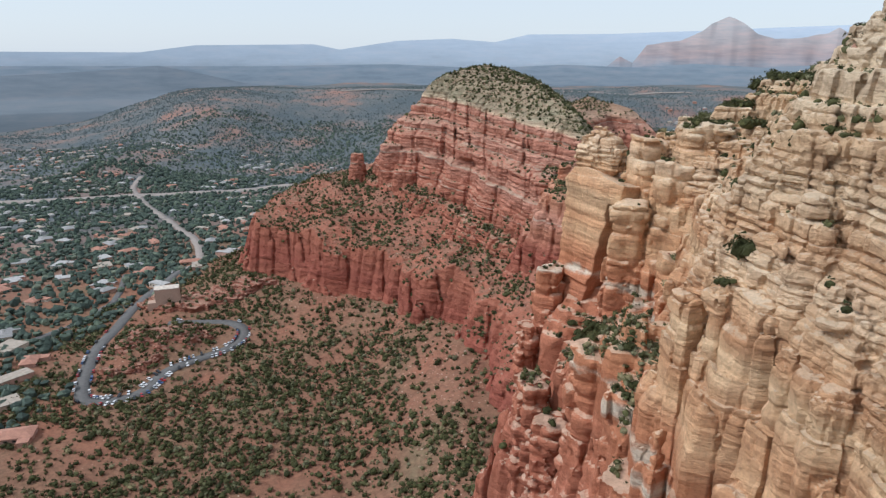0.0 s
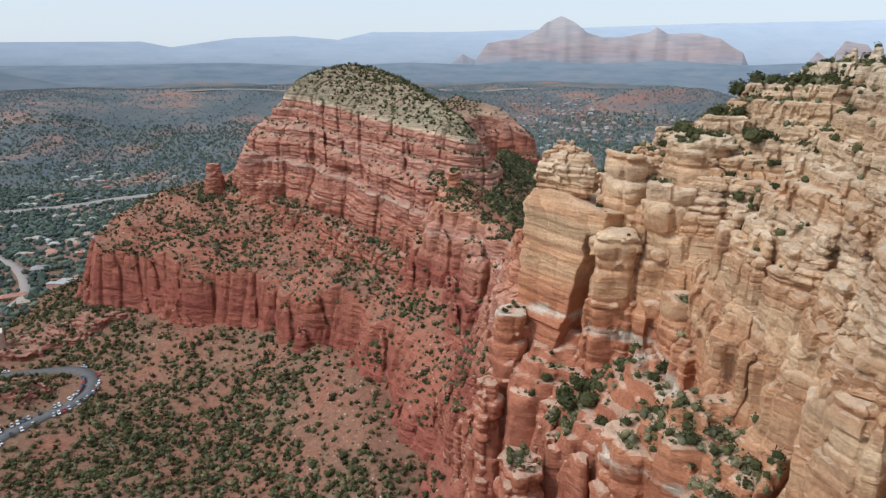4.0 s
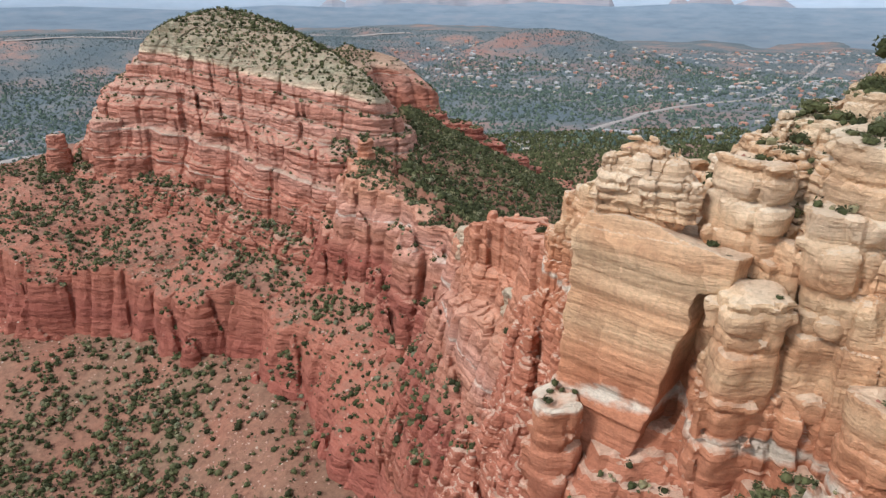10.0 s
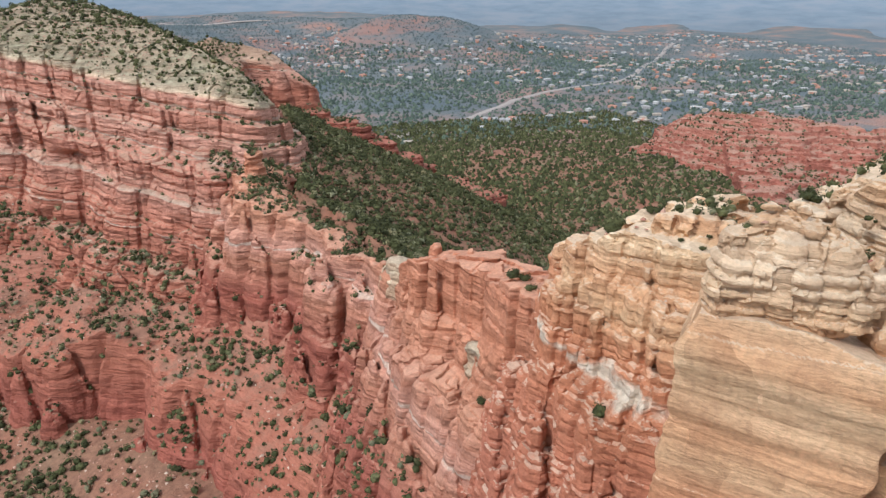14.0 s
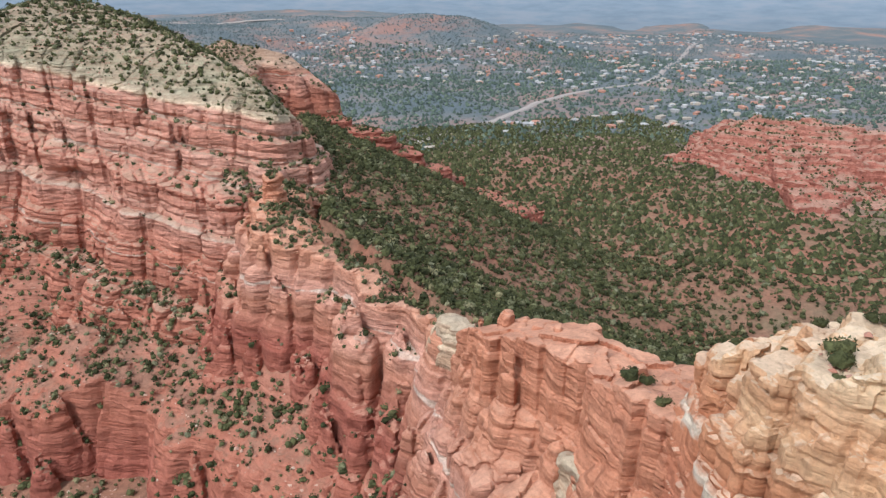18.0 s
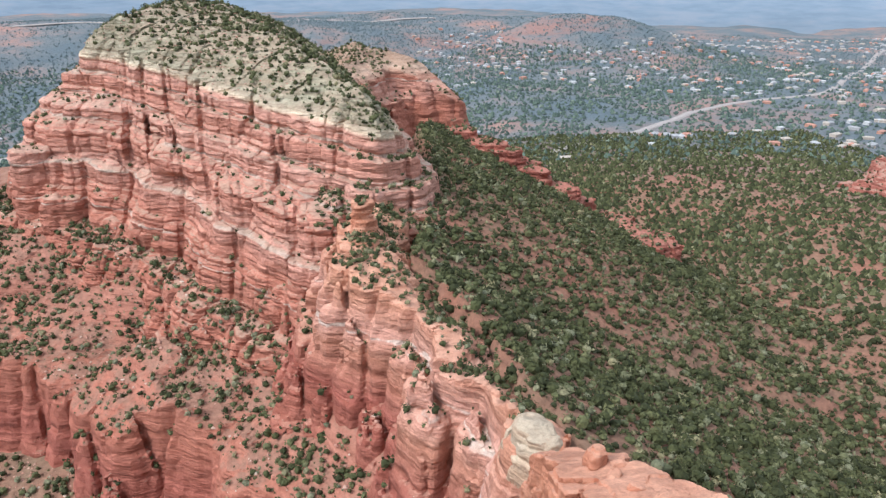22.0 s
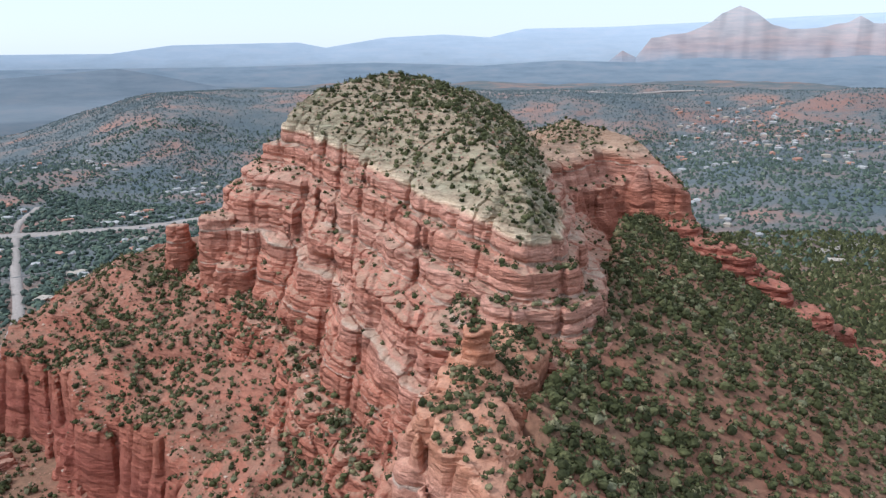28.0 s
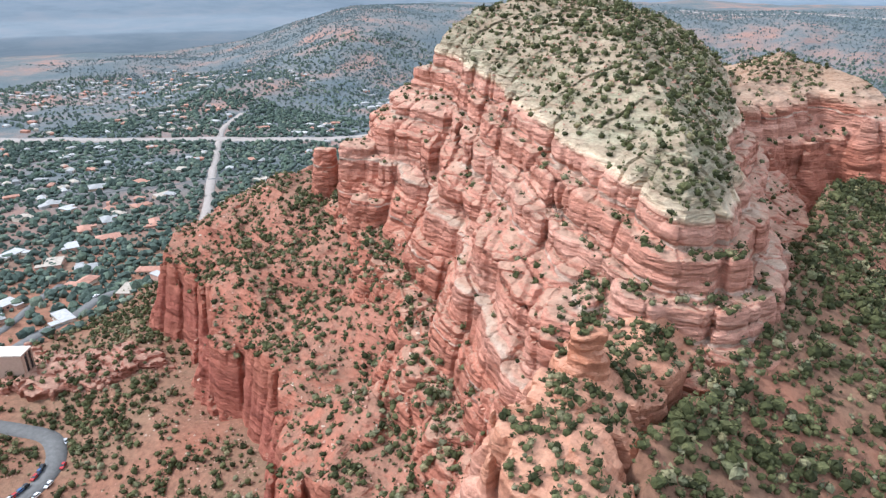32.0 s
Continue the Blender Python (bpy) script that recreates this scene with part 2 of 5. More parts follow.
def sandstone(name, low, high, stops, grain=1.0, bleach=(), pale=(0.72, 0.66, 0.58), dust=(0.5, 0.36, 0.26), dusty=0.6, relief=1.0, blocks=0.5, sway=10.0, lines=1.0, dip=0.0):
    """Bedded sandstone: colour by height in the beds, warped, with streaks, grain and bedding relief."""
    m, nodes, links, bsdf = material(name)
    pos = mapped(nodes, links, (1, 1, 1))
    sep = nodes.new("ShaderNodeSeparateXYZ")
    links.new(pos, sep.inputs[0])
    warp = noise_node(nodes, links, pos, 0.03, 3)
    level = sep.outputs["Z"]
    if dip:
        level = math_node(nodes, links, "ADD", level, math_node(nodes, links, "MULTIPLY", math_node(nodes, links, "MINIMUM", math_node(nodes, links, "MAXIMUM", math_node(nodes, links, "ADD", sep.outputs["X"], 178.0), 0.0), 150.0), dip))
    z = math_node(nodes, links, "ADD", level, math_node(nodes, links, "MULTIPLY", math_node(nodes, links, "SUBTRACT", warp, 0.5), sway))
    f = math_node(nodes, links, "DIVIDE", math_node(nodes, links, "SUBTRACT", z, low), high - low)
    base = ramp_node(nodes, stops)
    links.new(f, base.inputs["Fac"])
    beds = noise_node(nodes, links, mapped(nodes, links, (0.02, 0.02, 0.55)), 1.0, 6, 0.65)
    bed_r = ramp_node(nodes, [(0.34, (0.82, 0.73, 0.68)), (0.44, (0.97, 0.95, 0.93)), (0.54, (1, 1, 1)), (0.6, (1.16, 1.22, 1.22)), (0.68, (1.03, 1.05, 1.06))])
    links.new(beds, bed_r.inputs["Fac"])
    col = mix_node(nodes, links, lines, base.outputs["Color"], bed_r.outputs["Color"], "MULTIPLY")
    for mid, half, even in bleach:
        # bleached beds, broken into patches
        near = math_node(nodes, links, "SUBTRACT", 1.0, math_node(nodes, links, "DIVIDE", math_node(nodes, links, "ABSOLUTE", math_node(nodes, links, "SUBTRACT", z, mid), 0.0), half))
        pf = noise_node(nodes, links, mapped(nodes, links, (0.09, 0.09, 0.16)), 1.0, 5, 0.65)
        amount = math_node(nodes, links, "MULTIPLY", math_node(nodes, links, "SUBTRACT", math_node(nodes, links, "ADD", math_node(nodes, links, "MULTIPLY", near, 0.6 + even), math_node(nodes, links, "MULTIPLY", pf, 2.4)), 1.72), 3.0)
        amount.node.use_clamp = True
        col = mix_node(nodes, links, amount, col, pale)
    # sand and debris lie on the flat ledges
    geo = nodes.new("ShaderNodeNewGeometry")
    up = nodes.new("ShaderNodeSeparateXYZ")
    links.new(geo.outputs["True Normal"], up.inputs[0])
    lie = math_node(nodes, links, "ADD", math_node(nodes, links, "MULTIPLY", math_node(nodes, links, "SUBTRACT", up.outputs["Z"], 0.72), 4.0), math_node(nodes, links, "MULTIPLY", math_node(nodes, links, "SUBTRACT", noise_node(nodes, links, pos, 0.16, 5, 0.65), 0.45), 3.0))
    lie.node.use_clamp = True
    col = mix_node(nodes, links, math_node(nodes, links, "MULTIPLY", lie, dusty), col, dust)
    stain = noise_node(nodes, links, mapped(nodes, links, (0.25, 0.25, 0.03)), 1.0, 5, 0.6)
    st_r = ramp_node(nodes, [(0.38, (0.7, 0.62, 0.6)), (0.5, (1, 1, 1)), (0.7, (1.1, 1.1, 1.08))])
    links.new(stain, st_r.inputs["Fac"])
    col = mix_node(nodes, links, 0.3, col, st_r.outputs["Color"], "MULTIPLY")
    grainf = noise_node(nodes, links, pos, 0.9 * grain, 8, 0.7)
    gr_r = ramp_node(nodes, [(0.3, (0.72, 0.7, 0.7)), (0.5, (1, 1, 1)), (0.72, (1.2, 1.2, 1.2))])
    links.new(grainf, gr_r.inputs["Fac"])
    col = mix_node(nodes, links, 0.8, col, gr_r.outputs["Color"], "MULTIPLY")
    bsdf.inputs["Roughness"].default_value = 0.95
    bsdf.inputs["Specular IOR Level"].default_value = 0.15
    fine = noise_node(nodes, links, mapped(nodes, links, (0.5, 0.5, 2.2)), 1.0 * grain, 8, 0.7)
    def times(v, k):
        return math_node(nodes, links, "MULTIPLY", v, k)

    def plus(u, v):
        return math_node(nodes, links, "ADD", u, v)

    # bedding planes: each bed juts out towards its top
    wave = times(noise_node(nodes, links, mapped(nodes, links, (0.05, 0.05, 0.22)), 1.0, 3), 5.0)
    saw = math_node(nodes, links, "FRACT", plus(times(sep.outputs["Z"], 0.3), wave), 0.0)
    saw_fine = math_node(nodes, links, "FRACT", plus(times(sep.outputs["Z"], 0.95), times(wave, 1.7)), 0.0)
    # joints: every bed is cut into blocks that differ a little in tone and stand
    cut = nodes.new("ShaderNodeCombineXYZ")
    wob = times(noise_node(nodes, links, pos, 0.12, 3), 2.2)
    for k, v in enumerate((plus(times(plus(sep.outputs["X"], times(sep.outputs["Y"], 0.35)), 0.17), wob), plus(times(plus(sep.outputs["Y"], times(sep.outputs["X"], -0.35)), 0.17), wob), plus(times(sep.outputs["Z"], 0.3), wave))):
        links.new(math_node(nodes, links, "FLOOR", v, 0.0), cut.inputs[k])
    dice = nodes.new("ShaderNodeTexWhiteNoise")
    links.new(cut.outputs[0], dice.inputs["Vector"])
    tone = ramp_node(nodes, [(0.0, (0.84, 0.81, 0.79)), (0.5, (1, 1, 1)), (1.0, (1.1, 1.12, 1.13))])
    links.new(dice.outputs["Value"], tone.inputs["Fac"])
    col = mix_node(nodes, links, blocks, col, tone.outputs["Color"], "MULTIPLY")
    links.new(col, bsdf.inputs["Base Color"])
    height = plus(times(dice.outputs["Value"], 0.9 * blocks), plus(plus(times(beds, 0.2 + 0.7 * relief), times(fine, 0.45 + 0.3 * relief)), plus(times(saw, 0.8 * relief), times(saw_fine, 0.32 * relief))))
    bump = nodes.new("ShaderNodeBump")
    bump.inputs["Strength"].default_value, bump.inputs["Distance"].default_value = 1.0, 1.0
    links.new(height, bump.inputs["Height"])
    links.new(bump.outputs["Normal"], bsdf.inputs["Normal"])
    return m


RED, DEEP, PINK = (0.41, 0.155, 0.1), (0.34, 0.11, 0.077), (0.58, 0.3, 0.22)
CREAM, TAN, ORANGE = (0.71, 0.55, 0.38), (0.73, 0.48, 0.29), (0.62, 0.28, 0.15)
BUTTE_STONE = sandstone("butte_sandstone", 90, 250, [(0.0, DEEP), (0.2, RED), (0.42, (0.5, 0.205, 0.138)), (0.5, PINK), (0.56, (0.51, 0.215, 0.147)), (0.64, PINK), (0.7, (0.53, 0.24, 0.167)), (0.76, PINK), (0.771, CREAM), (0.779, (0.48, 0.38, 0.265)), (0.79, (0.37, 0.31, 0.212)), (0.85, (0.32, 0.28, 0.185)), (1.0, (0.28, 0.25, 0.165))], 1.0, [(206, 1.5, 0.45), (196, 1.1, 0.35), (186.5, 1.5, 0.5), (167.5, 1.4, 0.4), (151, 1.2, 0.3)], (0.56, 0.4, 0.31), (0.42, 0.3, 0.21), 0.6, sway=5.0, dip=0.137)
BACK_STONE = sandstone("back_sandstone", 90, 250, [(0.0, DEEP), (0.3, RED), (0.5, (0.45, 0.18, 0.12)), (0.58, PINK), (0.61, (0.44, 0.18, 0.12)), (0.65, (0.56, 0.38, 0.27)), (0.67, (0.38, 0.24, 0.16)), (1.0, (0.33, 0.27, 0.18))], 1.0, [(186, 1.2, 0.4)], (0.56, 0.4, 0.31), (0.38, 0.26, 0.18), 0.5)
BENCH_STONE = sandstone("bench_sandstone", 40, 140, [(0.0, RED), (0.35, DEEP), (0.58, RED), (0.8, (0.39, 0.17, 0.115)), (1.0, (0.4, 0.185, 0.125))], dust=(0.25, 0.145, 0.098), dusty=0.75, relief=0.6, blocks=0.25, lines=0.6)
LEDGE_STONE = sandstone("ledge_sandstone", 60, 180, [(0.0, DEEP), (0.4, (0.37, 0.13, 0.09)), (0.7, DEEP), (1.0, RED)], 1.0, dust=(0.36, 0.2, 0.14), dusty=0.35)
WALL_STONE = sandstone("wall_sandstone", 110, 262, [(0.0, RED), (0.35, (0.45, 0.17, 0.105)), (0.48, (0.5, 0.2, 0.115)), (0.56, (0.55, 0.235, 0.125)), (0.59, (0.59, 0.285, 0.152)), (0.62, (0.67, 0.42, 0.24)), (0.645, (0.63, 0.35, 0.19)), (0.69, (0.73, 0.51, 0.31)), (0.71, (0.62, 0.35, 0.19)), (0.74, (0.72, 0.49, 0.3)), (0.76, (0.74, 0.55, 0.37)), (0.79, (0.62, 0.38, 0.215)), (0.82, (0.69, 0.51, 0.335)), (0.86, (0.62, 0.42, 0.255)), (0.9, (0.67, 0.52, 0.36)), (1.0, (0.65, 0.52, 0.37))], 1.6, [(193, 3.5, 0.3)], (0.66, 0.55, 0.43), (0.68, 0.58, 0.44), 0.5, 0.4, 1.0, 9.0, 0.28)
RIDGE_STONE = sandstone("ridge_sandstone", 100, 200, [(0.0, RED), (0.3, DEEP), (0.45, (0.5, 0.23, 0.15)), (0.52, PINK), (0.62, (0.54, 0.255, 0.16)), (0.75, (0.56, 0.245, 0.145)), (0.88, (0.57, 0.25, 0.15)), (1.0, (0.6, 0.34, 0.225))], 1.4, [(151, 1.5, 0.35)], (0.66, 0.5, 0.4), (0.58, 0.36, 0.25), 0.35, 0.7)
PALE_STONE = sandstone("pale_sandstone", 150, 180, [(0.0, (0.58, 0.33, 0.2)), (0.35, (0.62, 0.42, 0.28)), (0.6, (0.57, 0.43, 0.3)), (1.0, (0.55, 0.43, 0.31))], 1.6, dust=(0.47, 0.38, 0.27))
HILL_STONE = sandstone("hill_sandstone", 40, 140, [(0.0, (0.4, 0.18, 0.125)), (0.4, (0.38, 0.14, 0.1)), (0.7, (0.43, 0.18, 0.13)), (1.0, (0.44, 0.22, 0.165))], 0.8, dust=(0.38, 0.23, 0.165), dusty=0.8)


def soil(name):
    """Red soil by the rocks; scrubland with red patches farther out, hazed blue-grey."""
    m, nodes, links, bsdf = material(name)
    pos = mapped(nodes, links, (1, 1, 1))
    a = noise_node(nodes, links, pos, 0.02, 6, 0.6)
    r = ramp_node(nodes, [(0.3, (0.31, 0.135, 0.087)), (0.45, (0.27, 0.138, 0.09)), (0.6, (0.24, 0.143, 0.092)), (0.72, (0.205, 0.155, 0.095))])
    links.new(a, r.inputs["Fac"])
    # haze of the distance put into the soil colour, stronger farther out
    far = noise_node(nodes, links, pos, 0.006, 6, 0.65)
    haze_tones = ramp_node(nodes, [(0.38, (0.11, 0.132, 0.142)), (0.5, (0.145, 0.152, 0.152)), (0.57, (0.21, 0.17, 0.155)), (0.66, (0.3, 0.18, 0.145))])
    links.new(far, haze_tones.inputs["Fac"])
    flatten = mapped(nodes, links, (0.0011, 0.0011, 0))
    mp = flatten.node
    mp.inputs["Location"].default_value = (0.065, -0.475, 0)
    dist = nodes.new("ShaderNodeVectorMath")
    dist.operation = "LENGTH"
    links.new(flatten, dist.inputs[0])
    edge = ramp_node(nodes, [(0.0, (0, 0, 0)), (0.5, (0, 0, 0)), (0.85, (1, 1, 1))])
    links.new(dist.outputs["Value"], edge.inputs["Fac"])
    col = mix_node(nodes, links, edge.outputs["Color"], r.outputs["Color"], haze_tones.outputs["Color"])
    # the red front of the mesa and its knoll
    front = mapped(nodes, links, (0.0016, 0.0024, 0))
    front.node.inputs["Location"].default_value = (-0.55, -4.95, 0)
    away = nodes.new("ShaderNodeVectorMath")
    away.operation = "LENGTH"
    links.new(front, away.inputs[0])
    patches = noise_node(nodes, links, mapped(nodes, links, (0.008, 0.008, 0.05)), 1.0, 6, 0.7)
    bare = math_node(nodes, links, "MULTIPLY", math_node(nodes, links, "SUBTRACT", math_node(nodes, links, "ADD", math_node(nodes, links, "MULTIPLY", math_node(nodes, links, "SUBTRACT", 1.0, away.outputs["Value"]), 0.2), patches), 0.58), 5.0)
    bare.node.use_clamp = True
    col = mix_node(nodes, links, bare, col, (0.25, 0.145, 0.12))
    b = noise_node(nodes, links, pos, 0.35, 8, 0.75)
    r2 = ramp_node(nodes, [(0.3, (0.6, 0.6, 0.6)), (0.5, (1, 1, 1)), (0.7, (1.3, 1.3, 1.25))])
    links.new(b, r2.inputs["Fac"])
    col = mix_node(nodes, links, 1.0, col, r2.outputs["Color"], "MULTIPLY")
    links.new(col, bsdf.inputs["Base Color"])
    bsdf.inputs["Roughness"].default_value = 1.0
    bsdf.inputs["Specular IOR Level"].default_value = 0.1
    bump = nodes.new("ShaderNodeBump")
    bump.inputs["Strength"].default_value, bump.inputs["Distance"].default_value = 0.8, 1.5
    links.new(b, bump.inputs["Height"])
    links.new(bump.outputs["Normal"], bsdf.inputs["Normal"])
    return m


SOIL = soil("red_soil_hazed_far")

# ---------------------------------------------------------------- the ground
RIDGE = [(80, -200, 150), (60, 60, 150), (40, 200, 165), (14, 262, 172), (0, 335, 166), (-8, 385, 160), (-26, 433, 167), (-16, 480, 165), (-10, 540, 170), (-10, 640, 168), (10, 700, 158), (60, 800, 120), (90, 900, 80)]
FEET = [(30, -200, 60), (-15, 60, 66), (-38, 160, 70), (-48, 220, 72), (-64, 285, 66), (-82, 330, 70), (-100, 400, 74), (-155, 450, 68), (-200, 452, 60), (-240, 463, 56), (-325, 505, 57), (-375, 570, 58), (-400, 660, 40), (-380, 760, 20)]
KNOLLS = [(-331, 386, 28, 8), (-371, 470, 26, 4), (-1130, 1330, 170, 36), (-1020, 1560, 200, 14), (560, 2150, 260, 105), (-250, 2900, 900, 30)]


def ground_height(x, y):
    out = np.maximum(0, -(x + 300) * 0.62 + (y - 440) * 0.5)
    west = np.maximum(41 - 0.075 * out, -8)
    east = 56 - 0.004 * (y - 700)
    base = west + (east - west) * ramp(x, -60, 260)
    d, z, side = along(RIDGE, x, y)
    lee = np.where(side <= 0, smax(z - 0.5 * d, z - 68 - 0.16 * d, 14), z - 4 - 2.5 * d)
    d2, z2, side2 = along(FEET, x, y)
    talus = np.where(side2 > 0, smax(z2 - 0.42 * d2, z2 - 22 - 0.05 * d2, 10), z2 + 0.0 * d2)
    h = smax(base, lee, 8)
    h = smax(h, np.where(d2 < 700, talus, -50), 4)
    for kx, ky, r, up in KNOLLS:
        h = h + up * np.exp(-((x - kx) ** 2 + (y - ky) ** 2) / r ** 2)
    # the long mesa across the valley, with its flat top
    b = np.degrees(np.arctan2(x, y))
    dist = np.hypot(x, y) + 120 * fbm(b * 0.18, flat(x), flat(x) + 6, 3)
    mesa = 118 * ramp(dist, 1720, 2560) ** 0.8 * ramp(b, -46, -34) * ramp(b, 21, 11)
    h = np.maximum(h, mesa + np.minimum(h, 20) * 0.3 - 0.02 * np.maximum(0, dist - 2600))
    n = fbm(x * 0.02, y * 0.02, flat(x), 4) * 2.2 + fbm(x * 0.11, y * 0.11, flat(x) + 3, 3) * 0.7
    n = n * ramp(np.hypot(x, y - 400), 3000, 300) + 14 * fbm(x * 0.004, y * 0.004, flat(x) + 2, 4) * ramp(dist, 1500, 2200)
    flat_lot = ramp(np.hypot((x + 326) / 100, (y - 402) / 110), 1.15, 0.85)
    return h + n * (1 - 0.8 * flat_lot)


def axis(low, high, a, b, fine, grow=1.07):
    out, s, v = list(np.arange(a, b, fine)), fine, b
    while v < high:
        out.append(v)
        s *= grow
        v += s
    out.append(high)
    v, s = a - fine, fine
    while v > low:
        out.insert(0, v)
        s *= grow
        v -= s
    out.insert(0, low)
    return np.array(out)


gx, gy = axis(-4900, 4900, -420, 330, 3.8), axis(-700, 4950, -60, 800, 3.8)
GX, GY = np.meshgrid(gx, gy, indexing="ij")
GZ = ground_height(GX, GY)
_n = np.arange(GX.size).reshape(GX.shape)
quads = np.stack([_n[:-1, :-1], _n[1:, :-1], _n[1:, 1:], _n[:-1, 1:]], -1).reshape(-1, 4)
tagged(new("ground", array_mesh("ground", np.stack([GX, GY, GZ], -1).reshape(-1, 3), quads, SOIL)), "red desert soil falling from the ridge into a wide scrubby valley, hazed blue-grey far off", "ground", kind="structure")

# ---------------------------------------------------------------- rock masses
def bilinear(xs, ys, grid, x, y):
    i = np.clip(np.searchsorted(xs, x) - 1, 0, len(xs) - 2)
    j = np.clip(np.searchsorted(ys, y) - 1, 0, len(ys) - 2)
    u, v = np.clip((x - xs[i]) / (xs[i + 1] - xs[i]), 0, 1), np.clip((y - ys[j]) / (ys[j + 1] - ys[j]), 0, 1)
    return grid[i, j] * (1 - u) * (1 - v) + grid[i + 1, j] * u * (1 - v) + grid[i, j + 1] * (1 - u) * v + grid[i + 1, j + 1] * u * v


def ground_at(x, y):
    return bilinear(gx, gy, GZ, np.asarray(x, float), np.asarray(y, float))


def profile(z, knots):
    return np.interp(z, [k[0] for k in knots], [k[1] for k in knots]).astype(np.float32)


def beds(z, x, y, seed, thick=5.0):
    """Hard beds stand out, soft ones fall back."""
    zz = z + 2.5 * vnoise(x * 0.012 + seed, y * 0.012, flat(x))
    return vnoise(flat(x) + seed, flat(x) + 0.5, zz / thick) + 0.5 * vnoise(x * 0.02 + seed, y * 0.02, zz / thick * 2.7)


def cells(x, y, size, seed):
    """Plan of joint blocks: number of the block and distance to its joint."""
    u, v = x / size + seed * 7.7, y / size + seed * 3.1
    iu, iv = np.floor(u).astype(np.int64), np.floor(v).astype(np.int64)
    f1, f2, who = np.full(x.shape, 9.0), np.full(x.shape, 9.0), np.zeros(x.shape, np.int64)
    for a in (-1, 0, 1):
        for b in (-1, 0, 1):
            key = ((iu + a) * 7349 + (iv + b) * 9151 + seed * 131) & 262143
            d = np.hypot(iu + a + TABLE[key] - u, iv + b + TABLE[(key * 31 + 77) & 262143] - v)
            near = d < f1
            f2 = np.where(near, f1, np.minimum(f2, d))
            who = np.where(near, key, who)
            f1 = np.where(near, d, f1)
    return who, (f2 - f1) * size * 0.5


LAYERS = np.cumsum(np.random.default_rng(3).choice([1.6, 2.2, 3.0, 4.2, 6.5], 400, p=[0.25, 0.25, 0.2, 0.2, 0.1])).astype(np.float32)


def stack(who, x, y, z, tall=1.0, seed=0, notch=1.0):
    """Blocks of one bed stand out or back by chance, with a notch at each bedding plane."""
    zz = (z + 1.8 * vnoise(x * 0.03, y * 0.03, flat(x) + seed)) / tall
    k = np.searchsorted(LAYERS, zz)
    low, high = LAYERS[np.maximum(k - 1, 0)], LAYERS[np.minimum(k, 399)]
    to_joint = np.minimum(zz - low, high - zz) * tall
    r = TABLE[(who * 13 + k * 5077 + seed * 977) & 262143]
    return (r * 2 - 1) + 0.5 * ((zz - low) / np.maximum(high - low, 0.1) - 0.4) - notch * np.clip(1 - to_joint / (0.75 * max(tall, 0.8)), 0, 1)


def mass(outline, top, fall, flute=(5, 0.05, 2.5, 0.13), block=14, proud=1.6, crack=3.0, bed=1.2, thick=4.5, rough=1.0, seed=1, tall=1.0, steps=0.0, joint=1.6, chunk=0.0, round_out=0.0, dip=None, plates=None):
    """Density of a rock body: a plan, a top height by place, and how far the faces step out below the top."""
    def plan(x, y):
        d = inside(outline, x, y)
        who, gap = cells(x, y, block, seed)
        who2, gap2 = cells(x, y, block * 0.45, seed + 9)
        n = flute[0] * vnoise(x * flute[1], y * flute[1], flat(x) + seed) + flute[2] * vnoise(x * flute[3], y * flute[3], flat(x) + seed + 3)
        n = n - crack * np.clip(1 - gap / joint, 0, 1) - 0.4 * crack * np.clip(1 - gap2 / 0.9, 0, 1)
        if round_out:
            n = n + round_out * (1 - np.exp(-gap / (0.16 * block))) - 0.5 * round_out
        t = top(x, y, d) + 1.2 * fbm(x * 0.1, y * 0.1, flat(x) + seed, 3) + 1.5 * (TABLE[who2 & 262143] - 0.5)
        if steps:
            t = t + steps * 1.2 * (TABLE[(who * 3 + 11) & 262143] - 0.5)
            k = np.floor(t / steps)
            t = steps * (k + ramp(t / steps - k, 0.62, 0.98)) + 0.35 * fbm(x * 0.3, y * 0.3, flat(x), 2)
        who3 = cells(x, y, 3.8, seed + 21)[0] if chunk else who2
        return d, t, n, who2, who3
    def density(c, x, y, z):
        d, t, n, who2, who3 = c
        if dip:
            z, t = z + dip(x), t + dip(x)
        ledges = stack(who2, x, y, z, tall, seed)
        if plates:
            high = ramp(z + 5 * vnoise(x * 0.05, y * 0.05, flat(x) + seed), *plates)
            ledges = high * ledges + (1 - high) * 0.7 * stack(who2, x, y, z, 2.6 * tall, seed + 2, 0.5)
        side = d + fall(z, t, x, y) + n + proud * ledges + bed * beds(z, x, y, seed * 1.3, thick) + rough * fbm(x * 0.18, y * 0.18, z * 0.22, 3)
        out = np.minimum(side * 0.7, t - z)
        if chunk:
            out = out + chunk * stack(who3, x, y, z, 0.75, seed + 4, 1.3) * (0.15 + 0.85 * high if plates else 1)
        return out
    return plan, density


def by_height(knots):
    return lambda z, t, x, y: profile(z, knots)


def below_top(knots):
    return lambda z, t, x, y: profile(t - z, knots)


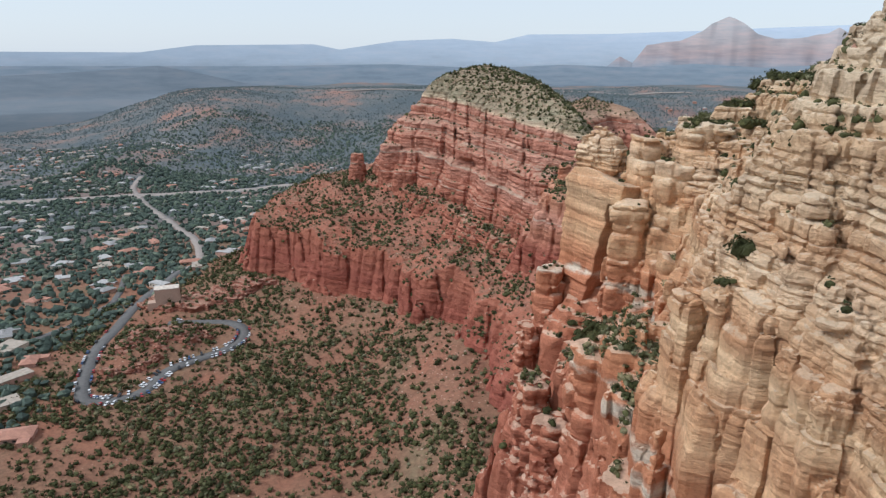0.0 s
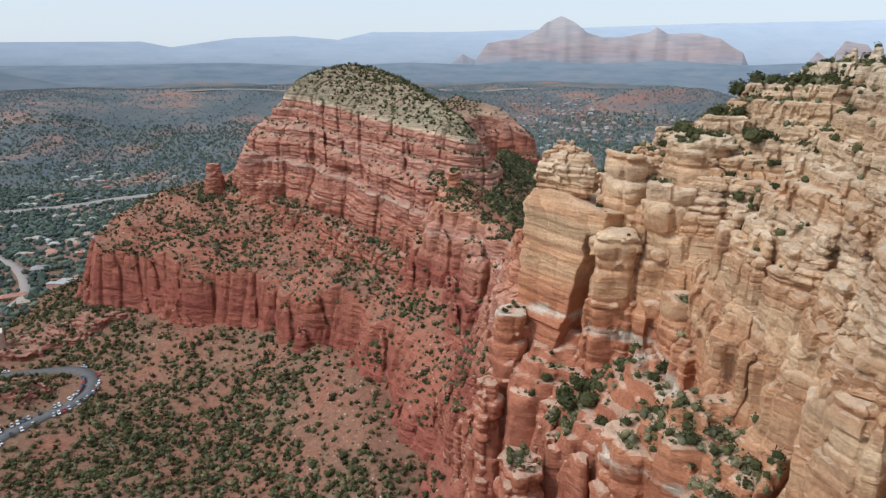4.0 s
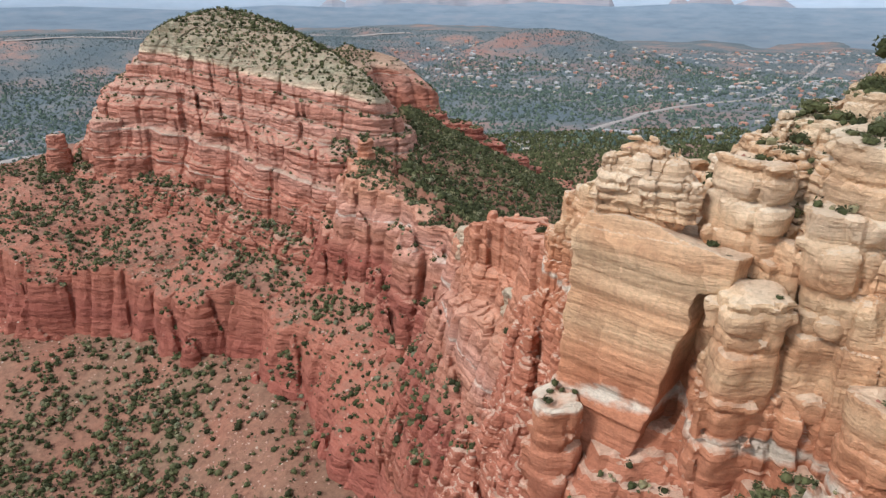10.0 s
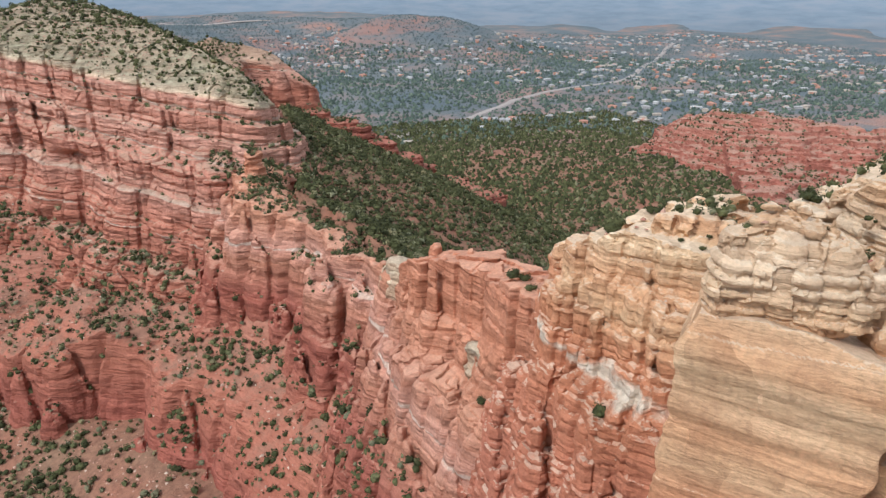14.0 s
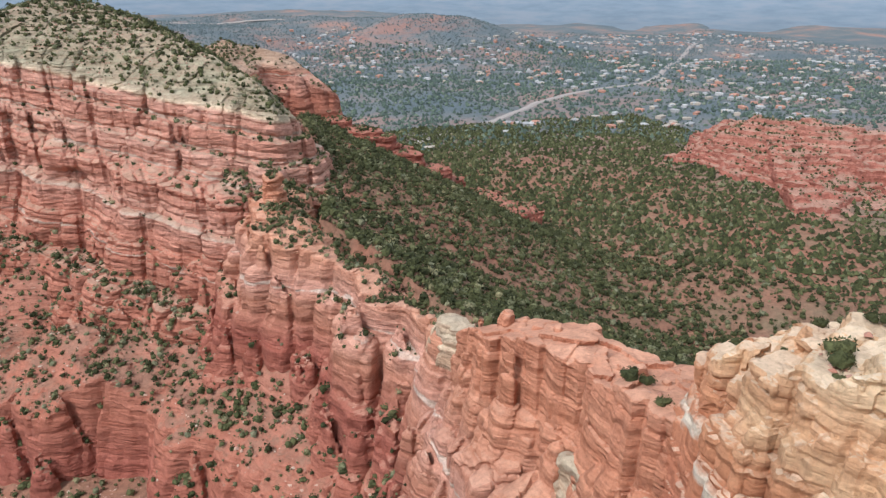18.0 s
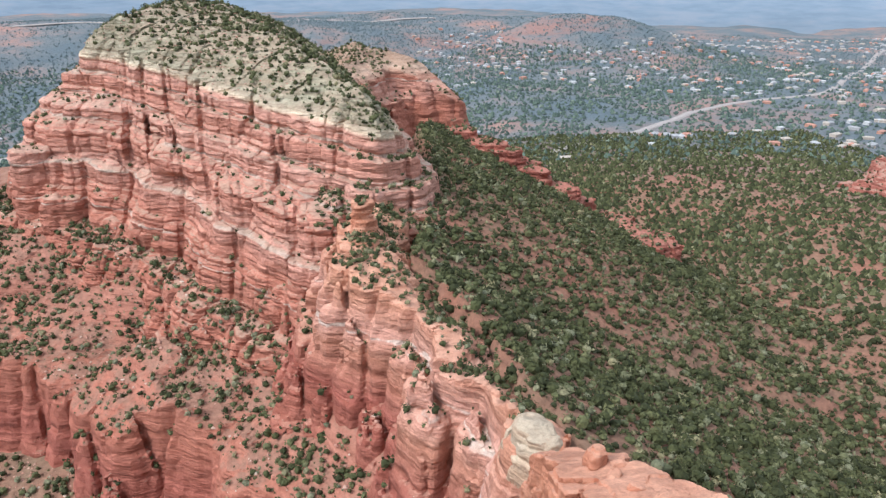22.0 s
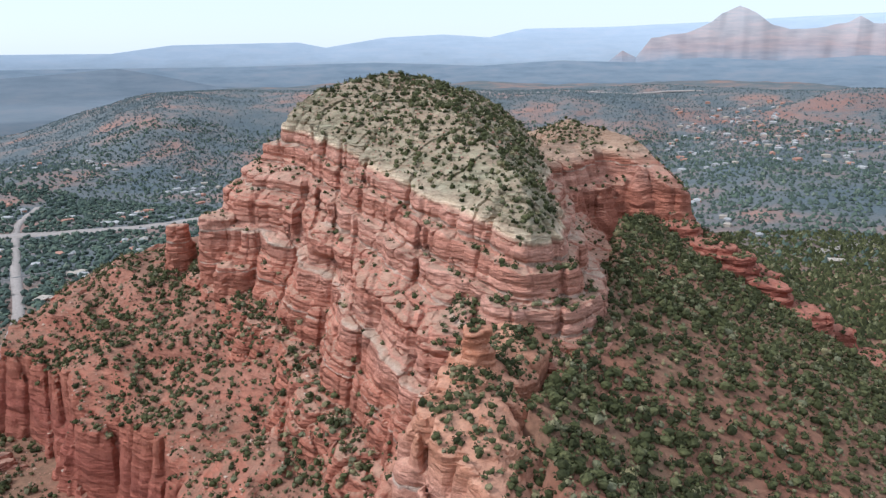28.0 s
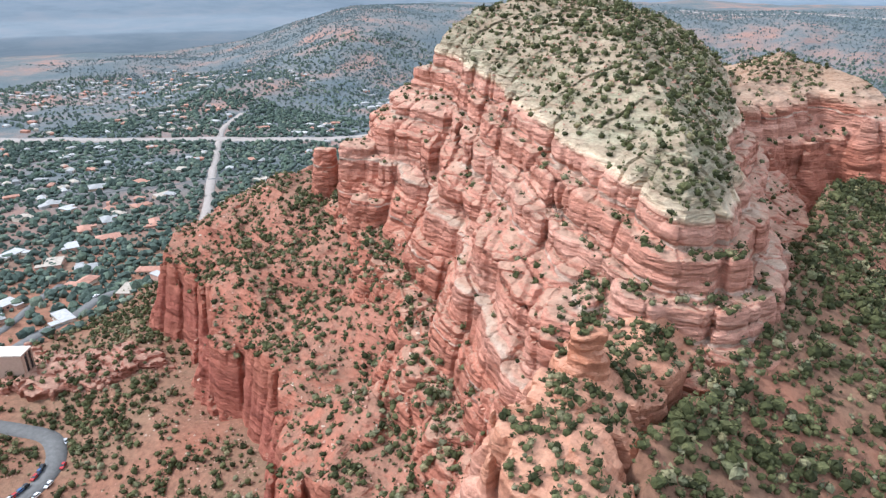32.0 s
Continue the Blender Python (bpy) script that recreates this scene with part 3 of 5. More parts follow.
# the butte: upper tier, prow tier and back tier in one body
BUTTE = [(-200, 612), (-180, 601), (-153, 586), (-117, 557), (-84, 527), (-62, 512), (-47, 492), (-35, 487), (-27, 497), (-31, 530), (-42, 570), (-48, 615), (-58, 660), (-70, 720), (-110, 760), (-180, 740), (-212, 670)]
BACK = [(-62, 640), (-20, 702), (2, 696), (26, 684), (22, 730), (-40, 790), (-100, 760)]
BUTTE_FALL = [(60, 98), (110, 70), (120, 63), (138, 52), (141, 44), (155, 39), (157, 35.5), (167, 34), (169, 29), (181, 27), (184, 22.5), (186, 17), (194, 15.5), (195.5, 10.5), (204, 9), (205.5, 3.5), (215, 1.5), (216, 0), (222, -6), (255, -34)]


def butte_dip(x):
    """The beds sink towards the prow."""
    return 0.137 * np.clip(x + 178, 0, 150)


def cap(x, y, d):
    dome = 241 - 0.0045 * np.maximum(0, x + 122) ** 2 - 0.004 * np.maximum(0, -122 - x) ** 2 - 0.009 * np.maximum(0, y - 655) ** 2
    return np.minimum(dome, 215 - butte_dip(x) + 32 * (1 - np.exp(-np.maximum(d, -4) / (32 - 9 * ramp(x, -130, -170)))))


# deep upright clefts between the butte's western columns: place across the face, half width, depth
CLEFTS = [(-41, 3.2, 7), (-31, 1.6, 2.2), (-18, 1.4, 1.2), (-5, 1.7, 2.4), (9, 1.5, 1.1), (25, 1.5, 1.4)]


def across(x, y):
    return 0.98 * x + 0.2 * y + 1.2 * vnoise(x * 0.06, y * 0.06, flat(x))


up_plan, up_density = mass(BUTTE, cap, by_height(BUTTE_FALL), flute=(4.5, 0.035, 1.6, 0.1), block=23, crack=1.9, proud=0.7, bed=0.9, thick=4, rough=0.4, seed=3, tall=1.7, joint=1.5, round_out=2.2, dip=butte_dip)
back_plan, back_density = mass(BACK, lambda x, y, d: 190 + 0.4 * np.maximum(d, -5) - 0.5 * np.maximum(0, x + 10), below_top([(-40, -30), (0, 0), (10, 3), (14, 9), (30, 14), (60, 40)]), block=16, seed=5, tall=1.6, proud=0.7, bed=1.2, round_out=3.0)


# buttresses and alcoves along the front: place along the rim, half width, how far they stand out, lowest and highest bed
SWELLS = [(52, 11, -6, 150, 186), (127, 21, 5, 110, 183), (84, 11, -5, 110, 176), (167, 17, 4, 120, 190), (9, 12, 5, 150, 196)]


def up_side(c, x, y, z):
    d, t, n, who2, who3, west, cleft, swells = c[0], c[1], c[2], c[3], c[4], c[5], c[6], c[7:]
    ze = z + butte_dip(x)
    out = d - 9 * west * ramp(ze, 190, 195) - cleft * ramp(ze, 158, 178) * ramp(ze, 218, 213)
    for (_, _, far, lo, hi), w in zip(SWELLS, swells):
        out = out + far * w * ramp(ze, hi + 2, hi - 3) * ramp(ze, lo - 12, lo)
    return up_density((out, t, n, who2, who3), x, y, z)


def up_columns(x, y):
    d, t, n, who2, who3 = up_plan(x, y)
    a, cleft = across(x, y), flat(x)
    for mid, half, depth in CLEFTS:
        cleft = cleft + depth * np.clip(1 - np.abs(a - mid) / half, 0, 1) ** 0.7
    s = 0.79 * (x + 178) - 0.615 * (y - 600) + 2 * vnoise(x * 0.08, y * 0.08, flat(x) + 2)
    swells = [np.exp(-((s - mid) / half) ** 4) for mid, half, _, _, _ in SWELLS]
    return d, t, n, who2, who3, ramp(a, -41, -46), cleft, *swells


butte = tagged(new("rock_butte"), "layered red and pink sandstone butte with a pale scrubby cap", "rock formation")
rock("upper_tier", "banded pink cliffs stepping down from a pale cap", up_side, (-290, 430, 104), (30, 735, 250), 1.3, up_columns, BUTTE_STONE, parent=butte, fine=True)
rock("back_tier", "ruddy lower cliff behind the cap", back_density, (-110, 620, 110), (75, 810, 212), 1.6, back_plan, BACK_STONE, parent=butte)

# the bench with its fluted lower cliff and the slickrock apron
BENCH = [(-10, -60), (-30, 100), (-36, 200), (-40, 260), (-48, 306), (-66, 356), (-90, 400), (-98, 418), (-130, 437), (-160, 470), (-188, 480), (-206, 497), (-240, 505), (-293, 533), (-320, 540), (-332, 560), (-350, 620), (-330, 720), (-200, 800), (20, 700), (20, -60)]


def bench_top(x, y, d):
    rim = profile(y, [(-60, 95), (200, 92), (260, 80), (306, 83), (356, 91), (420, 100), (500, 100), (555, 107)])
    slope = profile(y, [(260, 1.1), (330, 0.95), (400, 0.58), (480, 0.52)])
    rim = rim + 7 * vnoise(x * 0.035, y * 0.035, flat(x) + 8) * ramp(y, 400, 440)
    return np.minimum(rim + slope * d + 3.5 * ramp(fbm(x * 0.012, y * 0.03, d * 0.05, 2), 0.1, 0.4) * ramp(d, 5, 15), 134)


def bench_fall(z, t, x, y):
    steep = profile(t - z, [(-30, 0), (0, 0), (5, 2.5), (24, 9), (40, 18), (80, 40)])
    apron = profile(t - z, [(-30, -10), (0, 0), (10, 8), (26, 22), (60, 55)])
    return steep + (apron - steep) * ramp(y, 425, 395)


plan, density = mass(BENCH, bench_top, bench_fall, flute=(11, 0.026, 6, 0.065), block=16, crack=4.2, proud=0.45, bed=0.5, rough=1.0, seed=6, tall=1.8, round_out=3.6)
bench = tagged(new("rock_bench"), "deep red fluted sandstone cliff below a bushy sloping bench", "rock formation")
rock("fluted_cliff", "deep red fluted cliff", density, (-400, 418, 30), (20, 690, 142), 1.4, plan, BENCH_STONE, parent=bench)
rock("apron", "smooth red slickrock apron", density, (-130, -40, 30), (30, 422, 142), 1.5, plan, BENCH_STONE, parent=bench)

# pillars that stand off the butte's west end
def pillar(name, label, x, y, r, low, top, material, lean=(0, 0), cell=0.8, seed=2, block=7, taper=0.35, oval=1.0, turn=0.0, proud=0.7, parent=None, bulge=0.0):
    c, s = math.cos(turn), math.sin(turn)
    def plan(px, py):
        who, gap = cells(px, py, block, seed)
        return who, 0.5 * r * 0.35 * vnoise(px / r, py / r, flat(px) + seed) - 0.8 * np.clip(1 - gap / 0.8, 0, 1)
    def density(cc, px, py, z):
        who, n = cc
        f = np.clip((z - low) / (top - low), 0, 1)
        u, v = px - x - lean[0] * f, py - y - lean[1] * f
        d = np.hypot((u * c + v * s) / oval, (v * c - u * s) * oval)
        rr = r * (1 + taper * (1 - f)) + bulge * np.sin(f * 9 + seed)
        side = rr - d + n + proud * stack(who, px, py, z, 1.0, seed) + 0.5 * fbm(px * 0.3, py * 0.3, z * 0.4, 3)
        return np.minimum(side * 0.75, top + 0.8 * fbm(px * 0.25, py * 0.25, flat(px) + seed, 2) - z - 0.06 * np.maximum(0, d - 0.5 * r) ** 2 / r)
    m = r * (1 + taper) * max(oval, 1 / oval) + abs(lean[0]) + abs(lean[1]) + 4
    return rock(name, label, density, (x - m, y - m, low), (x + m, y + m, top + 3), cell, plan, material, 3.0, "rock spire", parent)


pillar("hoodoo", "rounded red sandstone knob standing off the butte", -208, 571, 9.5, 108, 173, BUTTE_STONE, cell=0.95, seed=3, oval=1.1, taper=0.6, proud=0.5)
pillar("hoodoo", "squat red sandstone pinnacle at the butte's end", -249, 592, 5.5, 112, 160, BUTTE_STONE, cell=0.9, seed=8, taper=1.3, proud=0.4)
pillar("hoodoo", "low domed red rock beside the butte knob", -190, 556, 9, 106, 153, BUTTE_STONE, cell=0.95, seed=5, taper=0.7, proud=0.5)

# the spur, its little tower, the fin and the block north of the cliff
SPUR = [(-40, 486), (-54, 446), (-52, 424), (-42, 408), (-28, 396), (-22, 384), (-26, 368), (-16, 352), (-12, 338), (0, 335), (-6, 380), (-26, 430), (-20, 486)]
plan, density = mass(SPUR, lambda x, y, d: profile(y, [(335, 166), (352, 161), (372, 159), (382, 164), (396, 161), (415, 166), (433, 171), (450, 170), (490, 172)]) - 0.55 * np.maximum(0, x - 3 - profile(y, [(335, -8), (382, -19), (433, -44), (486, -36)])), below_top([(-10, -3), (0, 0), (9, 2), (12, 5), (28, 8), (31, 12), (45, 16), (60, 26)]), flute=(3.5, 0.06, 1.5, 0.12), block=13, crack=2.6, proud=0.6, bed=0.7, rough=0.4, seed=7, tall=1.4, round_out=2.6)
spur = tagged(new("rock_spur"), "buttressed pink sandstone spur below the butte", "rock formation")
rock("upper_spur", "high buttress that leans on the butte", density, (-90, 410, 95), (25, 495, 178), 1.1, plan, RIDGE_STONE, parent=spur)
rock("lower_spur", "lower crest of rounded buttresses", density, (-70, 330, 95), (25, 412, 178), 1.1, plan, RIDGE_STONE, parent=spur)
pillar("hoodoo", "small flat-topped sandstone pinnacle on the spur crest", -42, 443, 3.4, 166, 181, RIDGE_STONE, cell=0.7, seed=6, taper=0.5)
pillar("hoodoo", "rounded pink knob under a pale block", -7, 330, 5.5, 132, 167, RIDGE_STONE, cell=0.9, seed=4, taper=1.9, proud=0.4)
pillar("boulder", "pale bushy block capping the ridge crest", -7.5, 328, 4.6, 159, 170.8, PALE_STONE, cell=0.5, seed=14, taper=0.75, oval=1.25, turn=1.9, proud=0.5)

FIN = [(-13, 314), (-10, 292), (-4, 266), (0, 252), (12, 250), (14, 262), (9, 285), (3, 306), (-4, 318)]
plan, density = mass(FIN, lambda x, y, d: profile(y, [(248, 192), (262, 190), (289, 186), (302, 182), (316, 174)]), below_top([(-10, -2), (0, 0), (14, 1.5), (17, 4), (24, 6), (27, 11), (42, 15), (60, 24), (80, 34)]), flute=(3, 0.09, 1.0, 0.14), block=13, crack=2.0, proud=0.4, bed=0.5, rough=0.25, seed=8, tall=1.6, round_out=1.5)
fin = tagged(new("rock_fin"), "thin upright fin of smooth orange sandstone", "rock formation")
rock("blade", "smooth orange blade with a blocky crest", density, (-55, 235, 95), (35, 335, 197), 0.95, plan, RIDGE_STONE, parent=fin, fine=True)
pillar("hoodoo", "tiny balanced pinnacle on the fin's crest", -5, 302, 1.5, 178, 185.6, RIDGE_STONE, cell=0.5, seed=2, taper=0.4, proud=0.4)
_r = np.random.default_rng(51)
for n in range(10):
    y = 297 - 4.4 * n + _r.uniform(-0.8, 0.8)
    x = -4.5 + 0.24 * (302 - y) + _r.uniform(-0.6, 0.6)
    h = float(profile(y, [(248, 192), (262, 190), (289, 186), (302, 182)]))
    pillar("boulder", "rounded orange block perched on the fin's crest", x, y, _r.uniform(0.9, 1.5), h - 3, h + _r.uniform(0.8, 2.2), RIDGE_STONE, cell=0.4, seed=60 + n, taper=0.2, proud=0.25, oval=_r.uniform(1, 1.3), turn=_r.uniform(0, 3))
pillar("hoodoo", "weathered pale hoodoo leaning on the fin", -4, 268, 4.0, 115, 172, PALE_STONE, cell=0.7, seed=9, taper=1.6)
pillar("buttress", "rounded orange buttress", -12, 281, 4.5, 105, 160, RIDGE_STONE, cell=0.9, seed=12, taper=2.0, proud=0.4, parent=fin)
pillar("buttress", "stepped orange buttress", -9, 256, 4.5, 105, 164, RIDGE_STONE, cell=0.9, seed=13, taper=2.0, proud=0.4, parent=fin)

BLOCK = [(0, 246), (4, 256), (14, 259), (26, 252), (32, 232), (26, 208), (6, 206), (0, 215), (-2, 232)]
plan, density = mass(BLOCK, lambda x, y, d: np.minimum(199 + 0.5 * np.maximum(0, 258 - y), 217) + 0.2 * np.maximum(d, 0), below_top([(-10, -3), (0, 0), (7, 1), (9, 3.5), (24, 5), (28, 9), (45, 13), (80, 30)]), flute=(2.5, 0.08, 1.5, 0.18), block=11, crack=2.2, proud=0.6, bed=0.7, rough=0.3, seed=9, steps=3.0, chunk=0.14, round_out=2.0)
rock("rock_block", "banded orange sandstone block north of the tower", density, (-45, 185, 95), (50, 275, 226), 0.95, plan, WALL_STONE, fine=True)

# the tall cliff: upper wall, lower tier, columns and the tower
WALL = [(14, 206), (9, 194), (6, 184), (9, 173), (15, 166), (18, 157), (13, 147), (15, 125), (12, 98), (20, 72), (38, 40), (60, 0), (75, -60), (200, -60), (200, 190), (120, 215), (60, 225), (34, 222)]


def wall_top(x, y, d):
    rim = profile(y, [(-60, 240), (60, 233), (95, 233), (120, 226), (147, 219), (158, 221), (168, 230), (186, 231), (200, 226), (225, 214)])
    steep = profile(y, [(120, 1.45), (150, 1.5), (162, 0.75), (175, 0.5)])
    return np.minimum(rim + steep * np.clip(d, -3, 22) + 0.42 * np.maximum(0, d - 22), 268) - 0.3 * np.maximum(0, x - 60)


plan, density = mass(WALL, wall_top, below_top([(-40, -22), (0, -1), (4, 0), (8, 2), (10, 4.5), (20, 6), (26, 8), (45, 11), (90, 30)]), flute=(3.5, 0.06, 1.5, 0.12), block=11, crack=3.0, proud=1.0, bed=0.7, thick=3.5, rough=0.2, seed=10, steps=3.4, chunk=0.5, tall=0.8, round_out=2.0, plates=(212, 226))
cliff = tagged(new("rock_cliff"), "tall cream and orange sandstone cliff with stacked ledges", "rock formation")
rock("upper_wall", "cream stacked ledges over smooth orange faces", density, (-16, 48, 165), (58, 236, 272), 0.6, plan, WALL_STONE, 4.0, parent=cliff, fine=True)

TIER = [(-24, 190), (-24, 174), (-13, 167), (-17, 150), (-9, 136), (-5, 124), (2, 109), (7, 90), (17, 60), (30, 20), (40, -60), (90, -60), (90, 190), (0, 200)]
plan, density = mass(TIER, lambda x, y, d: profile(y, [(-60, 196), (100, 194), (128, 194), (136, 179), (150, 175), (170, 178), (190, 174)]) + profile(y, [(120, 0.55), (150, 0.95)]) * np.clip(d, -3, 18), below_top([(-30, -12), (0, -0.5), (3, 0), (13, 2), (30, 6), (33, 9), (60, 17), (100, 42)]), flute=(3, 0.07, 1.5, 0.13), block=10, crack=3.4, proud=0.9, bed=0.5, rough=0.3, seed=11, steps=3.0, chunk=0.35, tall=1.2, round_out=2.6, plates=(205, 220))
rock("lower_tier", "rust-red lower cliff tier with bleached block tops", density, (-60, 48, 95), (40, 205, 212), 0.8, plan, WALL_STONE, parent=cliff)

TOWER = [(-17, 189.5), (-5, 174.5), (0.5, 170.5), (5, 176), (6, 190), (-2, 197), (-10, 196)]
plan, density = mass(TOWER, lambda x, y, d: 219.5 - 0.12 * (x + 8), by_height([(110, 16), (150, 8), (180, 3.0), (190, 1.6), (191, 2.6), (194, 0.8), (205, 0.4), (214, 0.1), (217, 0.5), (220, -1.0)]), flute=(0.5, 0.06, 0.2, 0.2), block=40, crack=0.2, proud=0.12, bed=0.4, thick=2.2, rough=0.16, seed=12, tall=1.8)


def split_tower(c, x, y, z):
    """The crack cuts the tower's face off along a slanting line, under an overhanging shoulder."""
    run = 0.63 * (x + 16) - 0.777 * (y - 189)
    edge = profile(z, [(110, 9), (185, 12.5), (195, 14.8), (207, 17.2), (213.5, 18.8), (214.6, 22), (219, 22.8)]) + 0.5 * fbm(x * 0.2, y * 0.2, z * 0.25, 2)
    return np.minimum(density(c, x, y, z), edge - run)


tower = rock("rock_tower", "leaning tan sandstone tower split from the cliff by a crack", split_tower, (-45, 145, 110), (25, 225, 226), 0.65, plan, WALL_STONE, 3, fine=True)
CAP = [(-14.8, 188), (-13, 191.5), (-6, 193), (-1, 187), (-3, 179), (-7, 180.5)]
plan, density = mass(CAP, lambda x, y, d: 230.5 + flat(x) - 0.15 * np.abs(x + 9), by_height([(210, 1), (219, -0.9), (221, 0.0), (225, 0.5), (226.5, 0.0), (230, -3)]), flute=(0.6, 0.1, 0.5, 0.3), block=6, crack=0.6, proud=0.7, bed=0.6, thick=2, rough=0.3, seed=15, tall=0.6, chunk=0.35)
rock("cap_rock", "weathered cream cap block", density, (-26, 172, 214), (8, 206, 234), 0.5, plan, WALL_STONE, 3, parent=tower, fine=True)
for x, y, r, low, top, seed, label in (
        (4, 179, 5.2, 150, 230, 5, "cream stacked sandstone column behind the tower"),
        (10, 169, 4.6, 150, 226, 7, "cream and rust sandstone column in the cliff"),
        (16, 172, 6.0, 150, 234.5, 9, "tall cream column of stacked ledges"),
        (12, 158, 4.4, 150, 206, 4, "stubby orange sandstone column in the cliff"),
        (-25, 176, 3.0, 110, 178, 6, "slim red pillar with a bleached top"),
        (-20, 184, 4.0, 110, 192, 8, "red pillar with a bleached flat top"),
        (-19, 149, 4.5, 110, 175, 10, "bleached boulder-topped red pillar"),
        (-3, 127, 5.5, 110, 195, 11, "rust-red blocky pillar with a pale cap"),
        (5, 112, 6.5, 110, 194, 12, "broad rust-red buttress with a pale cap"),
        (-14, 136, 4.5, 100, 172, 14, "rounded red buttress with a bleached top"),
        (6, 92, 6.0, 110, 190, 15, "rust-red buttress streaked with pale stone")):
    pillar("column", label, x, y, r, low, top, WALL_STONE, cell=0.6, seed=seed, block=5, taper=0.3, proud=0.8, parent=cliff)
pillar("column", "banded sandstone pillar with a pancake-stacked top", -2.0, 173.5, 4.8, 120, 215, WALL_STONE, lean=(2.6, -3.1), cell=0.6, seed=3, block=5, taper=0.25, proud=0.6, parent=cliff)
pillar("boulder", "pale boulder wedged in the tower's crack", -2.5, 172.5, 1.6, 209, 213.5, WALL_STONE, cell=0.35, seed=3, taper=-0.2, proud=0.1, oval=1.3)
# the red hill across the side valley
HILL = [(300, 684), (312, 630), (345, 560), (383, 505), (480, 480), (620, 470), (720, 560), (720, 760), (600, 840), (460, 830), (360, 770)]
CREST = [(400, 760, 84), (425, 750, 104), (467, 740, 120), (510, 690, 117), (560, 640, 110), (700, 600, 100)]


def hill_top(x, y, d):
    far, height, _ = along(CREST, x, y)
    t = height - 0.2 * far - 0.22 * np.minimum(far, 60) + 6 * fbm(x * 0.018, y * 0.018, flat(x), 4) + 4 * ramp(fbm(x * 0.03, y * 0.03, flat(x) + 4, 3), -0.1, 0.2)
    return np.maximum(t, 42)


plan, density = mass(HILL, hill_top, below_top([(-60, -20), (0, 0), (12, 4), (16, 9), (30, 13), (60, 34)]), flute=(9, 0.02, 5, 0.05), block=18, crack=5, proud=2.0, bed=2.2, thick=6, rough=1.6, seed=13, tall=2, steps=5.0, chunk=0.8)
rock("rock_hill", "low rounded hill of bare red slickrock", density, (280, 440, 30), (740, 860, 140), 2.4, plan, HILL_STONE)
# red ledges that come out of the lee slope below the butte
_r = np.random.default_rng(41)
for n in range(20):
    f, w = n / 19, _r.uniform(-30, 8)
    x, y, r = 26 + 122 * f + 0.7 * w, 694 - 92 * f + 0.75 * w, _r.uniform(8, 15)
    g = float(ground_height(np.array([x]), np.array([y]))[0])
    pillar("rock_ledge", "broken red sandstone ledge jutting from the wooded slope", x, y, r, g - 20, g + _r.uniform(-1.0, 9.0), LEDGE_STONE, cell=1.1, seed=20 + n, block=6, taper=0.5, oval=_r.uniform(1.0, 1.5), turn=2.35 + _r.uniform(-0.4, 0.4), proud=1.3)
# red rock inside the road loop and under the chapel
LOOP = [(-367, 382), (-350, 350), (-326, 330), (-311, 339), (-308, 361), (-300, 382), (-298, 409), (-315, 419), (-339, 409)]
plan, density = mass(LOOP, lambda x, y, d: ground_height(x, y) - 1.5 + 6 * ramp(fbm(x * 0.05, y * 0.05, flat(x) + 2, 3), -0.5, 0.4), below_top([(-20, -6), (0, 0), (8, 3), (20, 12)]), flute=(5, 0.06, 3, 0.15), block=9, crack=2.5, seed=16, steps=2.0)
rock("rock_outcrop", "low bare red slickrock inside the road loop", density, (-376, 320, 24), (-292, 432, 80), 1.0, plan, HILL_STONE)
CRAG = [(-409, 461), (-382, 449), (-345, 456), (-311, 478), (-285, 502), (-315, 506), (-364, 491), (-402, 485)]
plan, density = mass(CRAG, lambda x, y, d: ground_height(x, y) + 4.5 + 1.5 * fbm(x * 0.05, y * 0.05, flat(x) + 2, 3), below_top([(-20, -6), (0, 0), (8, 2), (20, 9)]), flute=(3, 0.06, 2, 0.15), block=9, crack=2.5, seed=17, steps=2.0)
rock("rock_outcrop", "long red rock ledge under the chapel", density, (-420, 434, 24), (-270, 520, 85), 1.0, plan, HILL_STONE)

# ---------------------------------------------------------------- places on the surface
def surface(x, y):
    """Height of the uppermost rock or soil, and whether it is rock."""
    z = ground_at(x, y)
    on_rock = np.zeros(z.shape, bool)
    for xs, ys, top in TOPS:
        i = np.round((x - xs[0]) / (xs[1] - xs[0])).astype(int)
        j = np.round((y - ys[0]) / (ys[1] - ys[0])).astype(int)
        ok = (i >= 0) & (j >= 0) & (i < len(xs)) & (j < len(ys))
        t = np.where(ok, top[np.clip(i, 0, len(xs) - 1), np.clip(j, 0, len(ys) - 1)], -1e3)
        on_rock |= t > z
        z = np.maximum(z, t)
    return z, on_rock


def slope(x, y, step=1.6):
    a, b = surface(x + step, y)[0], surface(x - step, y)[0]
    c, d = surface(x, y + step)[0], surface(x, y - step)[0]
    return np.maximum(np.abs(a - b), np.abs(c - d)) / (2 * step)


def part(name, bm, material, parent, label=""):
    me = bpy.data.meshes.new(name)
    bm.to_mesh(me)
    bm.free()
    me.materials.append(material)
    ob = new(name, me)
    ob.parent = parent
    if label:
        tagged(ob, label)
    return ob


